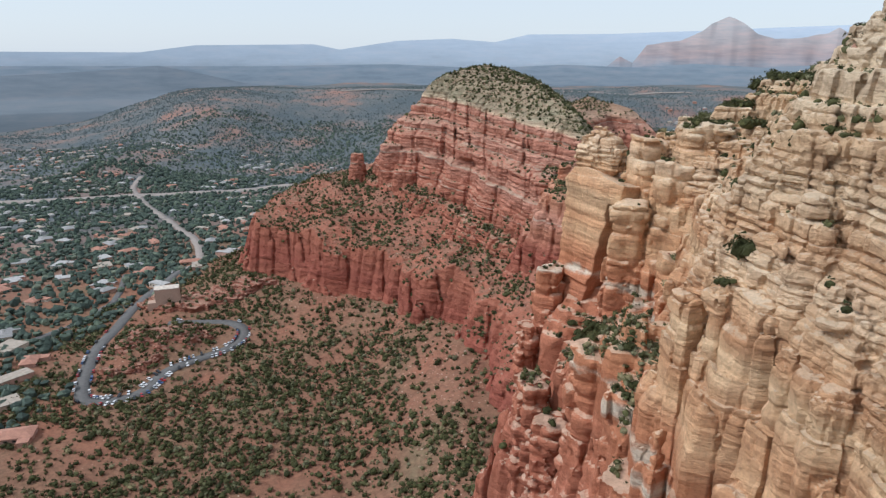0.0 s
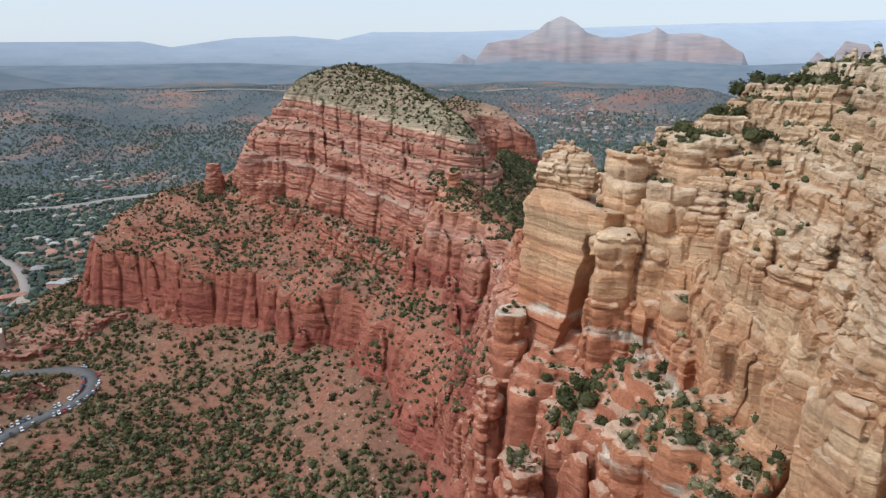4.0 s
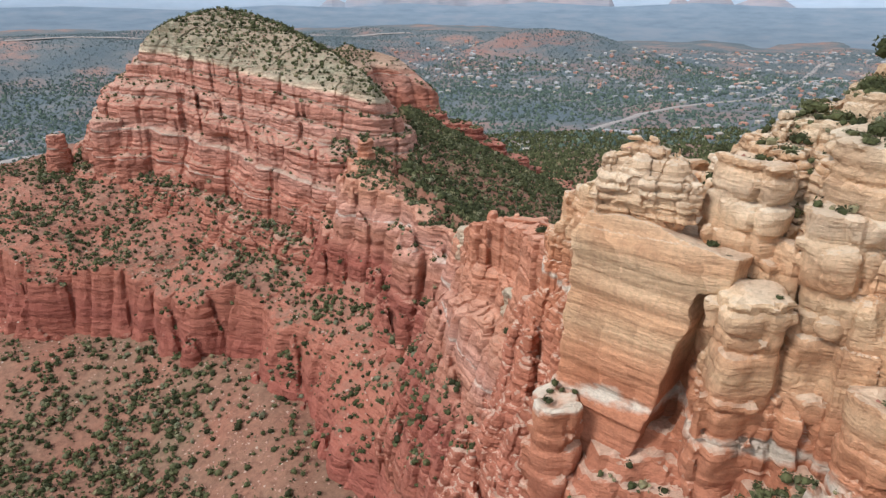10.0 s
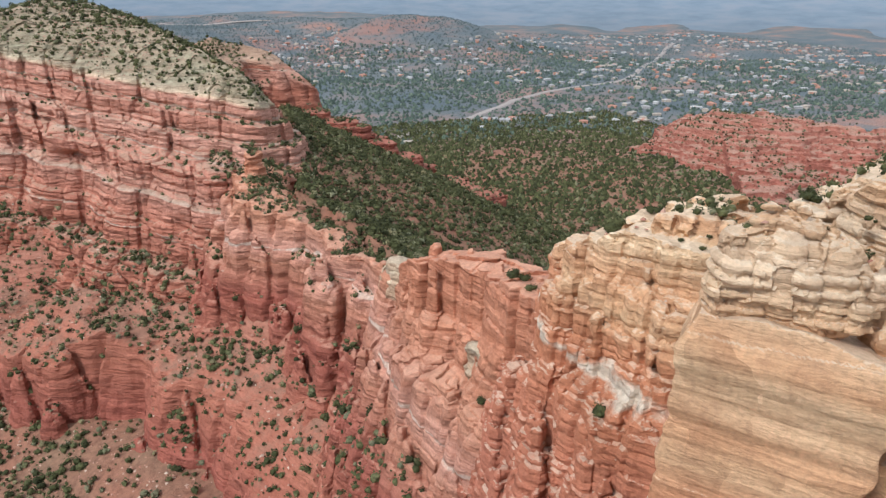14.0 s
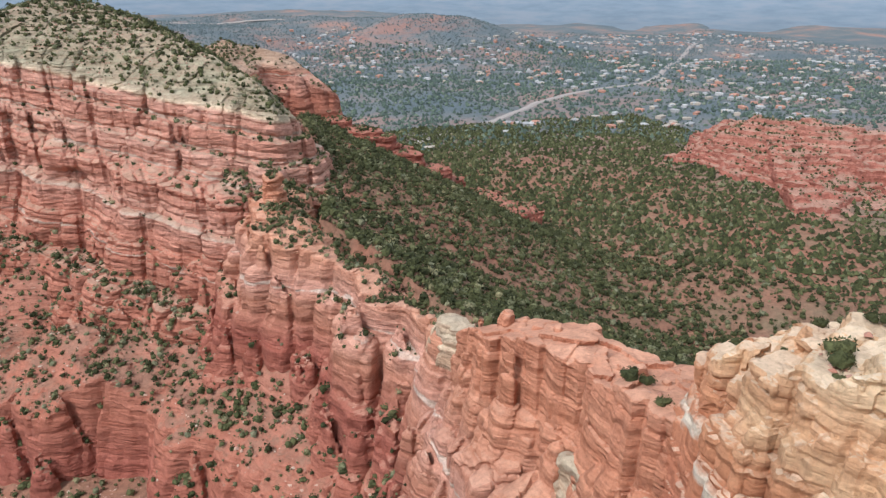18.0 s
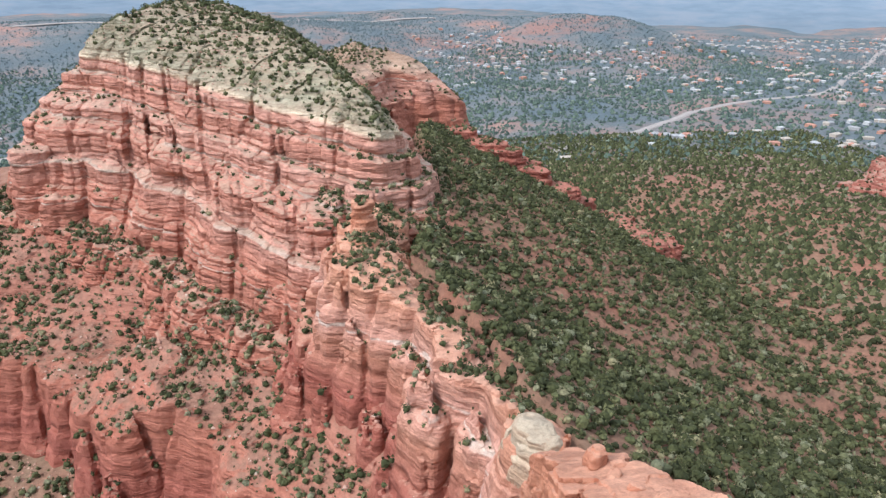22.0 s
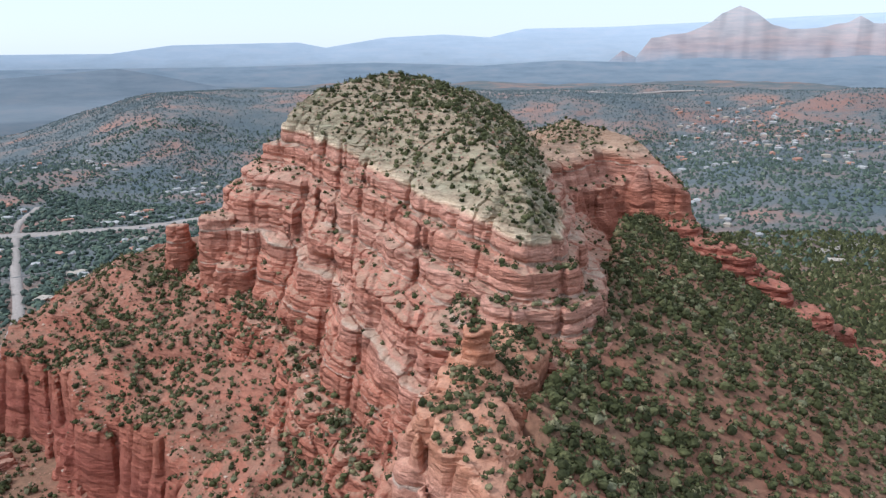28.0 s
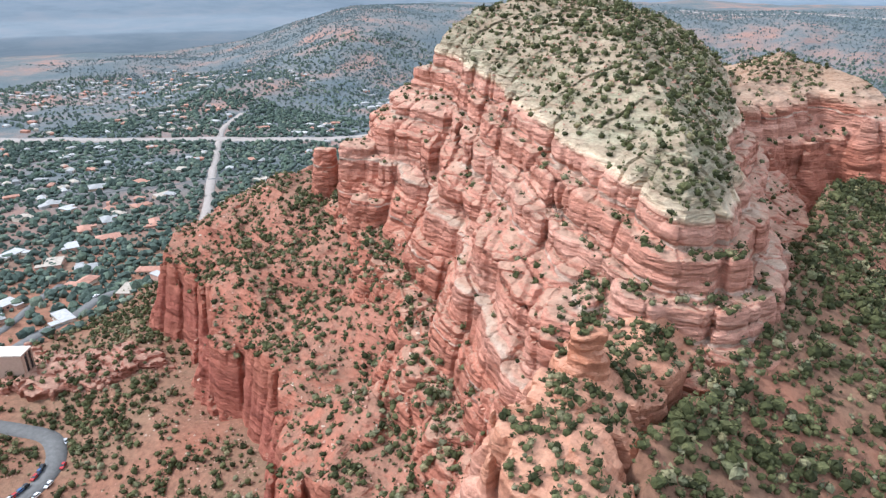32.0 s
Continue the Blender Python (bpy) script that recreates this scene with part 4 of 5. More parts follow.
# ---------------------------------------------------------------- shrubs
def foliage(name, stops):
    m, nodes, links, bsdf = material(name)
    at = nodes.new("ShaderNodeAttribute")
    at.attribute_name = "tint"
    r = ramp_node(nodes, stops)
    links.new(at.outputs["Fac"], r.inputs["Fac"])
    n = noise_node(nodes, links, mapped(nodes, links, (1, 1, 1)), 1.4, 3)
    r2 = ramp_node(nodes, [(0.3, (0.6, 0.6, 0.6)), (0.7, (1.35, 1.35, 1.3))])
    links.new(n, r2.inputs["Fac"])
    links.new(mix_node(nodes, links, 1.0, r.outputs["Color"], r2.outputs["Color"], "MULTIPLY"), bsdf.inputs["Base Color"])
    bsdf.inputs["Roughness"].default_value = 0.9
    bsdf.inputs["Specular IOR Level"].default_value = 0.15
    return m


LEAF = foliage("juniper_leaf", [(0.0, (0.035, 0.038, 0.016)), (0.35, (0.065, 0.069, 0.028)), (0.65, (0.112, 0.112, 0.05)), (0.85, (0.165, 0.163, 0.1)), (1.0, (0.225, 0.195, 0.105))])
# distance haze over the mesa is painted into this leaf colour as paler blue-grey
HAZED_MESA_LEAF = foliage("hazed_mesa_leaf", [(0.0, (0.088, 0.112, 0.12)), (0.6, (0.12, 0.147, 0.153)), (1.0, (0.165, 0.185, 0.18))])
# valley green, with some haze painted in: greyer, bluer and lighter
TREE_LEAF = foliage("valley_leaf", [(0.0, (0.055, 0.075, 0.064)), (0.5, (0.083, 0.11, 0.09)), (0.8, (0.11, 0.145, 0.105)), (1.0, (0.17, 0.195, 0.145))])


def ico(level=0):
    bm = bmesh.new()
    bmesh.ops.create_icosphere(bm, subdivisions=level + 1, radius=1)
    v = np.array([p.co[:] for p in bm.verts])
    f = np.array([[p.index for p in q.verts] for q in bm.faces])
    bm.free()
    return v, f


ICO, ICO_F = ico()


OCTA = np.array([(1, 0, 0), (-1, 0, 0), (0, 1, 0), (0, -1, 0), (0, 0, 1), (0, 0, -0.3)], float)
OCTA_F = np.array([(0, 2, 4), (2, 1, 4), (1, 3, 4), (3, 0, 4), (2, 0, 5), (1, 2, 5), (3, 1, 5), (0, 3, 5)])


def shrub_shape(seed, lobes, leaves, leaf):
    """Lumpy crown of a few dark lobes under a broken shell of leaf sprays, about one metre in radius."""
    r = np.random.default_rng(seed)
    vs, fs, n = [], [], 0
    centres = []
    for k in range(lobes):
        a = r.uniform(0, 6.28)
        d = 0.0 if k == 0 else r.uniform(0.35, 0.6)
        c = np.array([d * math.cos(a), d * math.sin(a), r.uniform(0.35, 0.8)])
        s = r.uniform(0.45, 0.65) if k else 0.62
        centres.append((c, s))
        vs.append(ICO * s * r.uniform(0.7, 1.25, (12, 1)) * (1, 1, 0.9) + c)
        fs.append(ICO_F + n)
        n += 12
    for k in range(leaves):
        c, s = centres[r.integers(lobes)]
        w = r.normal(size=3)
        w /= np.linalg.norm(w)
        if w[2] < -0.4:
            w[2] = -w[2]
        p = c + w * s * r.uniform(0.85, 1.25)
        u, v = np.cross(w, r.normal(size=3)), r.normal(size=3)
        u /= np.linalg.norm(u)
        v /= np.linalg.norm(v)
        z = leaf * r.uniform(0.6, 1.4)
        vs.append(np.array([p + u * z, p - u * z * 0.6 + v * z * 0.5, p + v * z + w * z * 0.5]))
        fs.append(np.array([[n, n + 1, n + 2]]))
        n += 3
    v = np.concatenate(vs)
    v[:, 2] = np.maximum(v[:, 2], -0.15)
    return v, np.concatenate(fs)


TREE = [(ICO * np.random.default_rng(70 + k).uniform(0.6, 1.25, (12, 1)) * (1, 1, 0.9) + (0, 0, 0.6), ICO_F) for k in range(6)]
LOW = [shrub_shape(40 + k, 1, 16, 0.3) for k in range(8)]
DOT = [(OCTA * np.random.default_rng(60 + k).uniform(0.6, 1.2, (6, 1)) * (1, 1, 1.1) + (0, 0, 0.3), OCTA_F) for k in range(5)]


def scatter(name, label, shapes, x, y, z, size, tint, material, r, category="shrubs"):
    """One mesh of many shrubs standing at the given places."""
    vs, fs, ts, n = [], [], [], 0
    pick = r.integers(len(shapes), size=len(x))
    for k, (v, f) in enumerate(shapes):
        q = np.nonzero(pick == k)[0]
        if not len(q):
            continue
        a = r.uniform(0, 6.28, len(q))
        c, s = np.cos(a), np.sin(a)
        sx, sz = size[q], size[q] * r.uniform(0.75, 1.15, len(q))
        px = v[None, :, 0] * c[:, None] - v[None, :, 1] * s[:, None]
        py = v[None, :, 0] * s[:, None] + v[None, :, 1] * c[:, None]
        p = np.stack([px * sx[:, None] + x[q, None], py * sx[:, None] + y[q, None], v[None, :, 2] * sz[:, None] + z[q, None] - 0.1], -1)
        vs.append(p.reshape(-1, 3))
        fs.append((f[None] + (np.arange(len(q)) * len(v))[:, None, None] + n).reshape(-1, 3))
        ts.append(np.repeat(tint[q], len(v)))
        n += len(q) * len(v)
    me = array_mesh(name, np.concatenate(vs), np.concatenate(fs), material, False)
    at = me.attributes.new("tint", "FLOAT", "POINT")
    at.data.foreach_set("value", np.concatenate(ts).astype(np.float32))
    return tagged(new(name, me), label, category, kind="stuff")


def sow(seed, count, box, sizes, keep, shapes, name, label, material=None, steep=1.1, step=1.6, skew=1.5, light=0.42):
    r = np.random.default_rng(seed)
    x, y = r.uniform(box[0], box[1], count), r.uniform(box[2], box[3], count)
    z, on_rock = surface(x, y)
    ok = keep(x, y, z, on_rock, r.random(count))
    x, y, z = x[ok], y[ok], z[ok]
    ok = slope(x, y, step) < steep
    x, y, z = x[ok], y[ok], z[ok]
    size = sizes[0] + (sizes[1] - sizes[0]) * r.random(len(x)) ** skew
    tint = np.clip(r.normal(light, 0.3, len(x)), 0, 1)
    return scatter(name, label, shapes, x, y, z, size, tint, material or LEAF, r)


def patch(x, y, f, seed):
    return 0.5 + 0.5 * fbm(x * f, y * f, flat(x) + seed, 3)


def off_road(x, y, gap=5.0):
    ok = np.ones(x.shape, bool)
    for line, width, _ in ROADS:
        ok &= along([(a, b, 0) for a, b in line], x, y)[0] > width / 2 + gap
    return ok


ROADS = [
    ([(-350, 430), (-326, 439), (-305, 444), (-285, 435), (-275, 417), (-275, 398), (-285, 376), (-293, 354), (-290, 326), (-299, 311), (-315, 306), (-329, 317), (-356, 356), (-391, 425), (-417, 490), (-434, 572)], 9.0, "grey asphalt road looping below the chapel"),
    ([(-434, 572), (-460, 630), (-534, 722), (-690, 862), (-867, 1024), (-930, 1090), (-985, 1180)], 10.5, "straight sun-bleached street between the town houses"),
    ([(-1700, 600), (-1300, 765), (-1010, 930), (-867, 1024), (-770, 1070), (-660, 1165), (-540, 1290)], 30.0, "wide pale highway across the valley"),
    ([(180, 1015), (224, 1050), (322, 1109), (400, 1180), (468, 1244), (560, 1310), (643, 1350), (766, 1389), (860, 1470), (1056, 1692), (1468, 2120)], 13.0, "pale winding highway through the town"),
    ([(-470, 300), (-430, 380), (-440, 470), (-500, 560)], 6.0, "narrow grey residential street"),
    ([(-1000, 760), (-900, 860), (-830, 930)], 6.0, "narrow grey residential street"),
    ([(-760, 700), (-700, 800), (-640, 880)], 6.0, "narrow grey residential street"),
    ([(560, 1310), (620, 1250), (700, 1230)], 7.0, "narrow grey residential street"),
]

# ---------------------------------------------------------------- roads
def plain(name, colour, rough=0.9, grain=0.4, spread=0.25):
    m, nodes, links, bsdf = material(name)
    n = noise_node(nodes, links, mapped(nodes, links, (1, 1, 1)), grain, 6, 0.7)
    r = ramp_node(nodes, [(0.3, tuple(c * (1 - spread) for c in colour)), (0.7, tuple(c * (1 + spread) for c in colour))])
    links.new(n, r.inputs["Fac"])
    links.new(r.outputs["Color"], bsdf.inputs["Base Color"])
    bsdf.inputs["Roughness"].default_value = rough
    return m


ASPHALT = plain("asphalt", (0.12, 0.115, 0.11))
PALE_ROAD = plain("sunbleached_asphalt", (0.3, 0.255, 0.225))


def smooth_line(line, step):
    pts = [Vector((a, b)) for a, b in line]
    out = []
    for k in range(len(pts) - 1):
        p0, p1, p2, p3 = pts[max(k - 1, 0)], pts[k], pts[k + 1], pts[min(k + 2, len(pts) - 1)]
        n = max(2, int((p2 - p1).length / step))
        for i in range(n):
            t = i / n
            out.append(0.5 * (2 * p1 + (p2 - p0) * t + (2 * p0 - 5 * p1 + 4 * p2 - p3) * t * t + (3 * p1 - p0 - 3 * p2 + p3) * t ** 3))
    out.append(pts[-1])
    return np.array([v[:] for v in out])


def road(line, width, label, material):
    p = smooth_line(line, 5.0)
    d = np.gradient(p, axis=0)
    d /= np.linalg.norm(d, axis=1)[:, None]
    side = np.stack([-d[:, 1], d[:, 0]], 1)
    vs = []
    mid = np.maximum.reduce([ground_at(p[:, 0] + side[:, 0] * o, p[:, 1] + side[:, 1] * o) for o in (-width / 2, 0, width / 2)])
    for o, dz in ((-width / 2 - 0.4, -1.5), (-width / 2, 0.25), (0, 0.35), (width / 2, 0.25), (width / 2 + 0.4, -1.5)):
        q = p + side * o
        vs.append(np.stack([q[:, 0], q[:, 1], mid + dz], 1))
    n = len(p)
    verts = np.concatenate(vs)
    k = np.arange(n - 1)
    quads = np.concatenate([np.stack([a * n + k, a * n + k + 1, (a + 1) * n + k + 1, (a + 1) * n + k], 1)[:, ::-1] for a in range(4)])
    return tagged(new("road", array_mesh("road", verts, quads, material)), label, "road", kind="structure")


ROADS.append(([(-1060, 2375), (-450, 2490), (181, 2590)], 45.0, "pale airstrip along the mesa rim"))
for n, (line, width, label) in enumerate(ROADS):
    road(line, width, label, PALE_ROAD if n in (1, 2, 3, 8) else ASPHALT)

# ---------------------------------------------------------------- houses
STUCCO = [plain("stucco_tan", (0.5, 0.36, 0.26)), plain("stucco_cream", (0.6, 0.52, 0.42)), plain("stucco_pink", (0.5, 0.3, 0.23))]
ROOF = [plain("roof_white", (0.4, 0.385, 0.37)), plain("roof_terracotta", (0.4, 0.2, 0.14)), plain("roof_grey", (0.3, 0.29, 0.28)), plain("roof_tan", (0.38, 0.32, 0.26))]
DARK = plain("dark_window", (0.03, 0.035, 0.04), 0.2)


def box(bm, x0, x1, y0, y1, z0, z1):
    v = [bm.verts.new(p) for p in ((x0, y0, z0), (x1, y0, z0), (x1, y1, z0), (x0, y1, z0), (x0, y0, z1), (x1, y0, z1), (x1, y1, z1), (x0, y1, z1))]
    for q in ((3, 2, 1, 0), (4, 5, 6, 7), (0, 1, 5, 4), (1, 2, 6, 5), (2, 3, 7, 6), (3, 0, 4, 7)):
        bm.faces.new([v[i] for i in q])


def hip(bm, x0, x1, y0, y1, z, up):
    m = min(x1 - x0, y1 - y0) * 0.45
    e = [bm.verts.new(p) for p in ((x0, y0, z), (x1, y0, z), (x1, y1, z), (x0, y1, z))]
    e2 = [bm.verts.new((v.co.x, v.co.y, z - 0.3)) for v in e]
    if x1 - x0 > y1 - y0:
        a, b = bm.verts.new((x0 + m, (y0 + y1) / 2, z + up)), bm.verts.new((x1 - m, (y0 + y1) / 2, z + up))
        for q in ((e[0], e[1], b, a), (e[1], e[2], b), (e[2], e[3], a, b), (e[3], e[0], a)):
            bm.faces.new(q)
    else:
        a, b = bm.verts.new(((x0 + x1) / 2, y0 + m, z + up)), bm.verts.new(((x0 + x1) / 2, y1 - m, z + up))
        for q in ((e[0], e[1], a), (e[1], e[2], b, a), (e[2], e[3], b), (e[3], e[0], a, b)):
            bm.faces.new(q)
    for k in range(4):
        bm.faces.new((e2[k], e2[(k + 1) % 4], e[(k + 1) % 4], e[k]))
    bm.faces.new(e2[::-1])


def house(x, y, r):
    base = new("house")
    w, d = r.uniform(13, 22), r.uniform(9, 14)
    roof_kind = r.integers(4)
    words = ("white flat-roofed", "terracotta hip-roofed", "grey hip-roofed", "tan flat-roofed")[roof_kind]
    tagged(base, words + " stucco house among valley trees", "house", "houses near the chapel")
    z = float(ground_at(x, y))
    h = 3.4
    st = STUCCO[r.integers(3)]
    bm = bmesh.new()
    box(bm, -w / 2, w / 2, -d / 2, d / 2, -2.5, h)
    box(bm, w / 2 - 6, w / 2 - 0.5, -d / 2 - 6, -d / 2 + 0.5, -2.5, h - 0.3)
    part("wall", bm, st, base)
    bm = bmesh.new()
    if roof_kind in (1, 2):
        hip(bm, -w / 2 - 0.7, w / 2 + 0.7, -d / 2 - 0.7, d / 2 + 0.7, h + 0.2, 2.2)
    else:
        box(bm, -w / 2 - 0.3, w / 2 + 0.3, -d / 2 - 0.3, d / 2 + 0.3, h, h + 0.5)
    part("roof", bm, ROOF[roof_kind], base)
    bm = bmesh.new()
    box(bm, w / 2 - 6.4, w / 2 - 0.1, -d / 2 - 6.4, -d / 2 - 0.6, h - 0.3, h + 0.1)
    part("roof", bm, ROOF[roof_kind], base)
    for k in range(3):
        bm = bmesh.new()
        cx = -w / 2 + (k + 0.6) * (w - 7) / 3
        box(bm, cx - 0.9, cx + 0.9, -d / 2 - 0.06, -d / 2 + 0.1, 1.0, 2.3)
        part("window", bm, DARK, base)
    base.matrix_basis = Matrix.Translation((x, y, z)) @ Matrix.Rotation(r.uniform(0, 6.28), 4, "Z")
    return base


_r = np.random.default_rng(21)
taken = []
for x, y in [(-322, 260), (-339, 244), (-359, 284), (-382, 315), (-393, 339), (-429, 358), (-337, 222), (-375, 255), (-457, 375), (-511, 456), (-467, 495), (-487, 511), (-429, 522), (-511, 397), (-457, 609), (-511, 587), (-544, 522), (-565, 641)]:
    house(x, y, _r)
    taken.append((x, y))
tries = 0
while len(taken) < 75 and tries < 4000:
    tries += 1
    x, y = _r.uniform(-780, -380), _r.uniform(250, 900)
    if y < 480 - (x + 420) * 0.2 - 60 and x > -430:
        continue
    if all(math.hypot(x - a, y - b) > 30 for a, b in taken) and off_road(np.array([x]), np.array([y]), 13)[0] and math.hypot(x + 326, y - 412) > 160:
        house(x, y, _r)
        taken.append((x, y))


def town(name, label, count, keep, seed, bounds):
    r = np.random.default_rng(seed)
    x, y = r.uniform(bounds[0], bounds[1], count), r.uniform(bounds[2], bounds[3], count)
    ok = keep(x, y) & off_road(x, y, 10)
    x, y = x[ok], y[ok]
    z = ground_at(x, y)
    for k in range(4):
        q = np.nonzero(r.integers(4, size=len(x)) == k)[0]
        cube = np.array([(a, b, c) for c in (0, 1) for a, b in ((-1, -1), (1, -1), (1, 1), (-1, 1))], float)
        ridge = np.array([(-1.08, -1.08, 1), (1.08, -1.08, 1), (1.08, 1.08, 1), (-1.08, 1.08, 1), (-0.55, 0, 1.45), (0.55, 0, 1.45)], float)
        quads = np.array([(0, 1, 5, 4), (1, 2, 6, 5), (2, 3, 7, 6), (3, 0, 4, 7), (8, 9, 13, 12), (9, 10, 13, 13), (10, 11, 12, 13), (11, 8, 12, 12)])
        shape = np.concatenate([cube, ridge])
        a = r.uniform(0, 6.28, len(q))
        w, d, h = r.uniform(3.5, 8, len(q)), r.uniform(2.8, 5.0, len(q)), r.uniform(2.6, 4.2, len(q))
        px, py = shape[None, :, 0] * w[:, None], shape[None, :, 1] * d[:, None]
        vx, vy = px * np.cos(a)[:, None] - py * np.sin(a)[:, None] + x[q, None], px * np.sin(a)[:, None] + py * np.cos(a)[:, None] + y[q, None]
        vz = np.where(shape[None, :, 2] > 0.5, shape[None, :, 2] * h[:, None] + z[q, None], z[q, None] - 4)
        vs = np.stack([vx, vy, vz], -1).reshape(-1, 3)
        tri = np.concatenate([quads[:, :3], quads[[0, 1, 2, 3, 4, 6]][:, [0, 2, 3]]])
        fs = (tri[None] + (np.arange(len(q)) * 14)[:, None, None]).reshape(-1, 3)
        tagged(new(name, array_mesh(name, vs, fs, ROOF[k], False)), label, "houses", kind="stuff")


town("west_town", "low stucco houses scattered among valley trees", 900, lambda x, y: (np.hypot(x + 380, y - 450) > 330) & (ground_at(x, y) < 60) & (patch(x, y, 0.004, 9) > 0.38), 31, (-1600, -420, 420, 1500))
town("east_town", "pale houses and shops scattered along the highway", 2200, lambda x, y: (ground_at(x, y) < 110) & (patch(x, y, 0.004, 8) > 0.36), 32, (60, 1900, 980, 2700))

# ---------------------------------------------------------------- the chapel
CONCRETE = plain("tan_concrete", (0.47, 0.33, 0.25), 0.85, 0.8, 0.12)
chapel = tagged(new("chapel"), "tall tan concrete chapel set on red rock", "chapel")
bm = bmesh.new()
box(bm, -9.5, 9.5, -5, 5, -8, 12.5)
part("wall", bm, CONCRETE, chapel)
bm = bmesh.new()
box(bm, -9.9, 9.9, -5.4, 5.4, 12.5, 13.1)
part("roof", bm, plain("pale_roof", (0.6, 0.52, 0.44)), chapel)
bm = bmesh.new()
box(bm, 9.4, 9.7, -3.6, 3.6, -1, 11.5)
part("window", bm, DARK, chapel, "tall dark glass end window")
for k in range(3):
    bm = bmesh.new()
    box(bm, 9.5, 10.6, -4.4 + k * 4, -4.0 + k * 4, -6, 12.4)
    part("fin", bm, CONCRETE, chapel)
bm = bmesh.new()
box(bm, -16, -9.4, -4, 4, -8, 1.2)
part("terrace", bm, CONCRETE, chapel)
chapel.matrix_basis = Matrix.Translation((-374, 463, float(ground_at(-374, 463)) + 4.0)) @ Matrix.Rotation(radians(35), 4, "Z")

# ---------------------------------------------------------------- parked cars
PAINT = []
for name, c in (("white", (0.75, 0.75, 0.75)), ("silver", (0.45, 0.46, 0.48)), ("black", (0.02, 0.02, 0.022)), ("red", (0.4, 0.03, 0.03)), ("blue", (0.05, 0.1, 0.22))):
    m, _nodes, _links, b = material("car_paint_" + name)
    b.inputs["Base Color"].default_value = (*c, 1)
    b.inputs["Roughness"].default_value = 0.25
    PAINT.append((name, m))
RUBBER = plain("rubber", (0.02, 0.02, 0.02), 0.8)


def car(colour, paint):
    base = tagged(new("car"), colour + " parked car on the asphalt lot", "car", "cars parked by the chapel")
    bm = bmesh.new()
    rings = [(-2.25, 0.35, 0.75), (-2.2, 0.3, 0.95), (-0.9, 0.3, 1.0), (0.9, 0.3, 1.0), (2.1, 0.3, 0.85), (2.25, 0.35, 0.6)]
    rows = [[bm.verts.new(p) for p in ((x, -0.85, lo), (x, -0.9, (lo + hi) / 2), (x, -0.8, hi), (x, 0.8, hi), (x, 0.9, (lo + hi) / 2), (x, 0.85, lo))] for x, lo, hi in rings]
    for a, b in zip(rows, rows[1:]):
        for k in range(6):
            bm.faces.new((a[k], a[(k + 1) % 6], b[(k + 1) % 6], b[k]))
    bm.faces.new(rows[0][::-1])
    bm.faces.new(rows[-1])
    part("body", bm, paint, base)
    bm = bmesh.new()
    low = [bm.verts.new(p) for p in ((-1.9, -0.8, 0.97), (1.1, -0.8, 0.97), (1.1, 0.8, 0.97), (-1.9, 0.8, 0.97))]
    high = [bm.verts.new(p) for p in ((-1.5, -0.66, 1.48), (0.3, -0.66, 1.48), (0.3, 0.66, 1.48), (-1.5, 0.66, 1.48))]
    for k in range(4):
        bm.faces.new((low[k], low[(k + 1) % 4], high[(k + 1) % 4], high[k]))
    part("glass", bm, DARK, base)
    bm = bmesh.new()
    box(bm, -1.5, 0.3, -0.66, 0.66, 1.47, 1.53)
    part("roof", bm, paint, base)
    for sx in (-1.4, 1.4):
        for sy in (-0.82, 0.82):
            bm = bmesh.new()
            bmesh.ops.create_cone(bm, cap_ends=True, segments=12, radius1=0.33, radius2=0.33, depth=0.22, matrix=Matrix.Translation((sx, sy, 0.33)) @ Matrix.Rotation(radians(90), 4, "X"))
            part("wheel", bm, RUBBER, base)
    return base


models = [car(n, m) for n, m in PAINT]
LOT = smooth_line(ROADS[0][0][:17], 3.0)
_d = np.gradient(LOT, axis=0)
_d /= np.linalg.norm(_d, axis=1)[:, None]
_side = np.stack([-_d[:, 1], _d[:, 0]], 1)
_used = 0
for k in range(2, len(LOT) - 2):
    for s in (-1, 1):
        f = k / len(LOT)
        busy = 0.7 if 0.13 < f < 0.42 else 0.45 if 0.42 < f < 0.58 else 0.03
        if _r.random() > busy or (f > 0.62 and s < 0):
            continue
        x, y = LOT[k] + _side[k] * s * 4.6
        z = max(float(ground_at(*(LOT[k] + _side[k] * o))) for o in (-4.5, 0, 4.5)) + 0.3
        a = math.atan2(_d[k, 1], _d[k, 0]) + (radians(65) if 0.2 < f < 0.4 else 0) + _r.uniform(-0.06, 0.06)
        m = Matrix.Translation((x, y, z)) @ Matrix.Rotation(a, 4, "Z")
        which = int(_r.choice([0, 0, 0, 1, 2, 2, 3, 4]))
        if _used < 5:
            models[_used].matrix_basis = m
        else:
            copy_thing(models[which], m)
        _used += 1

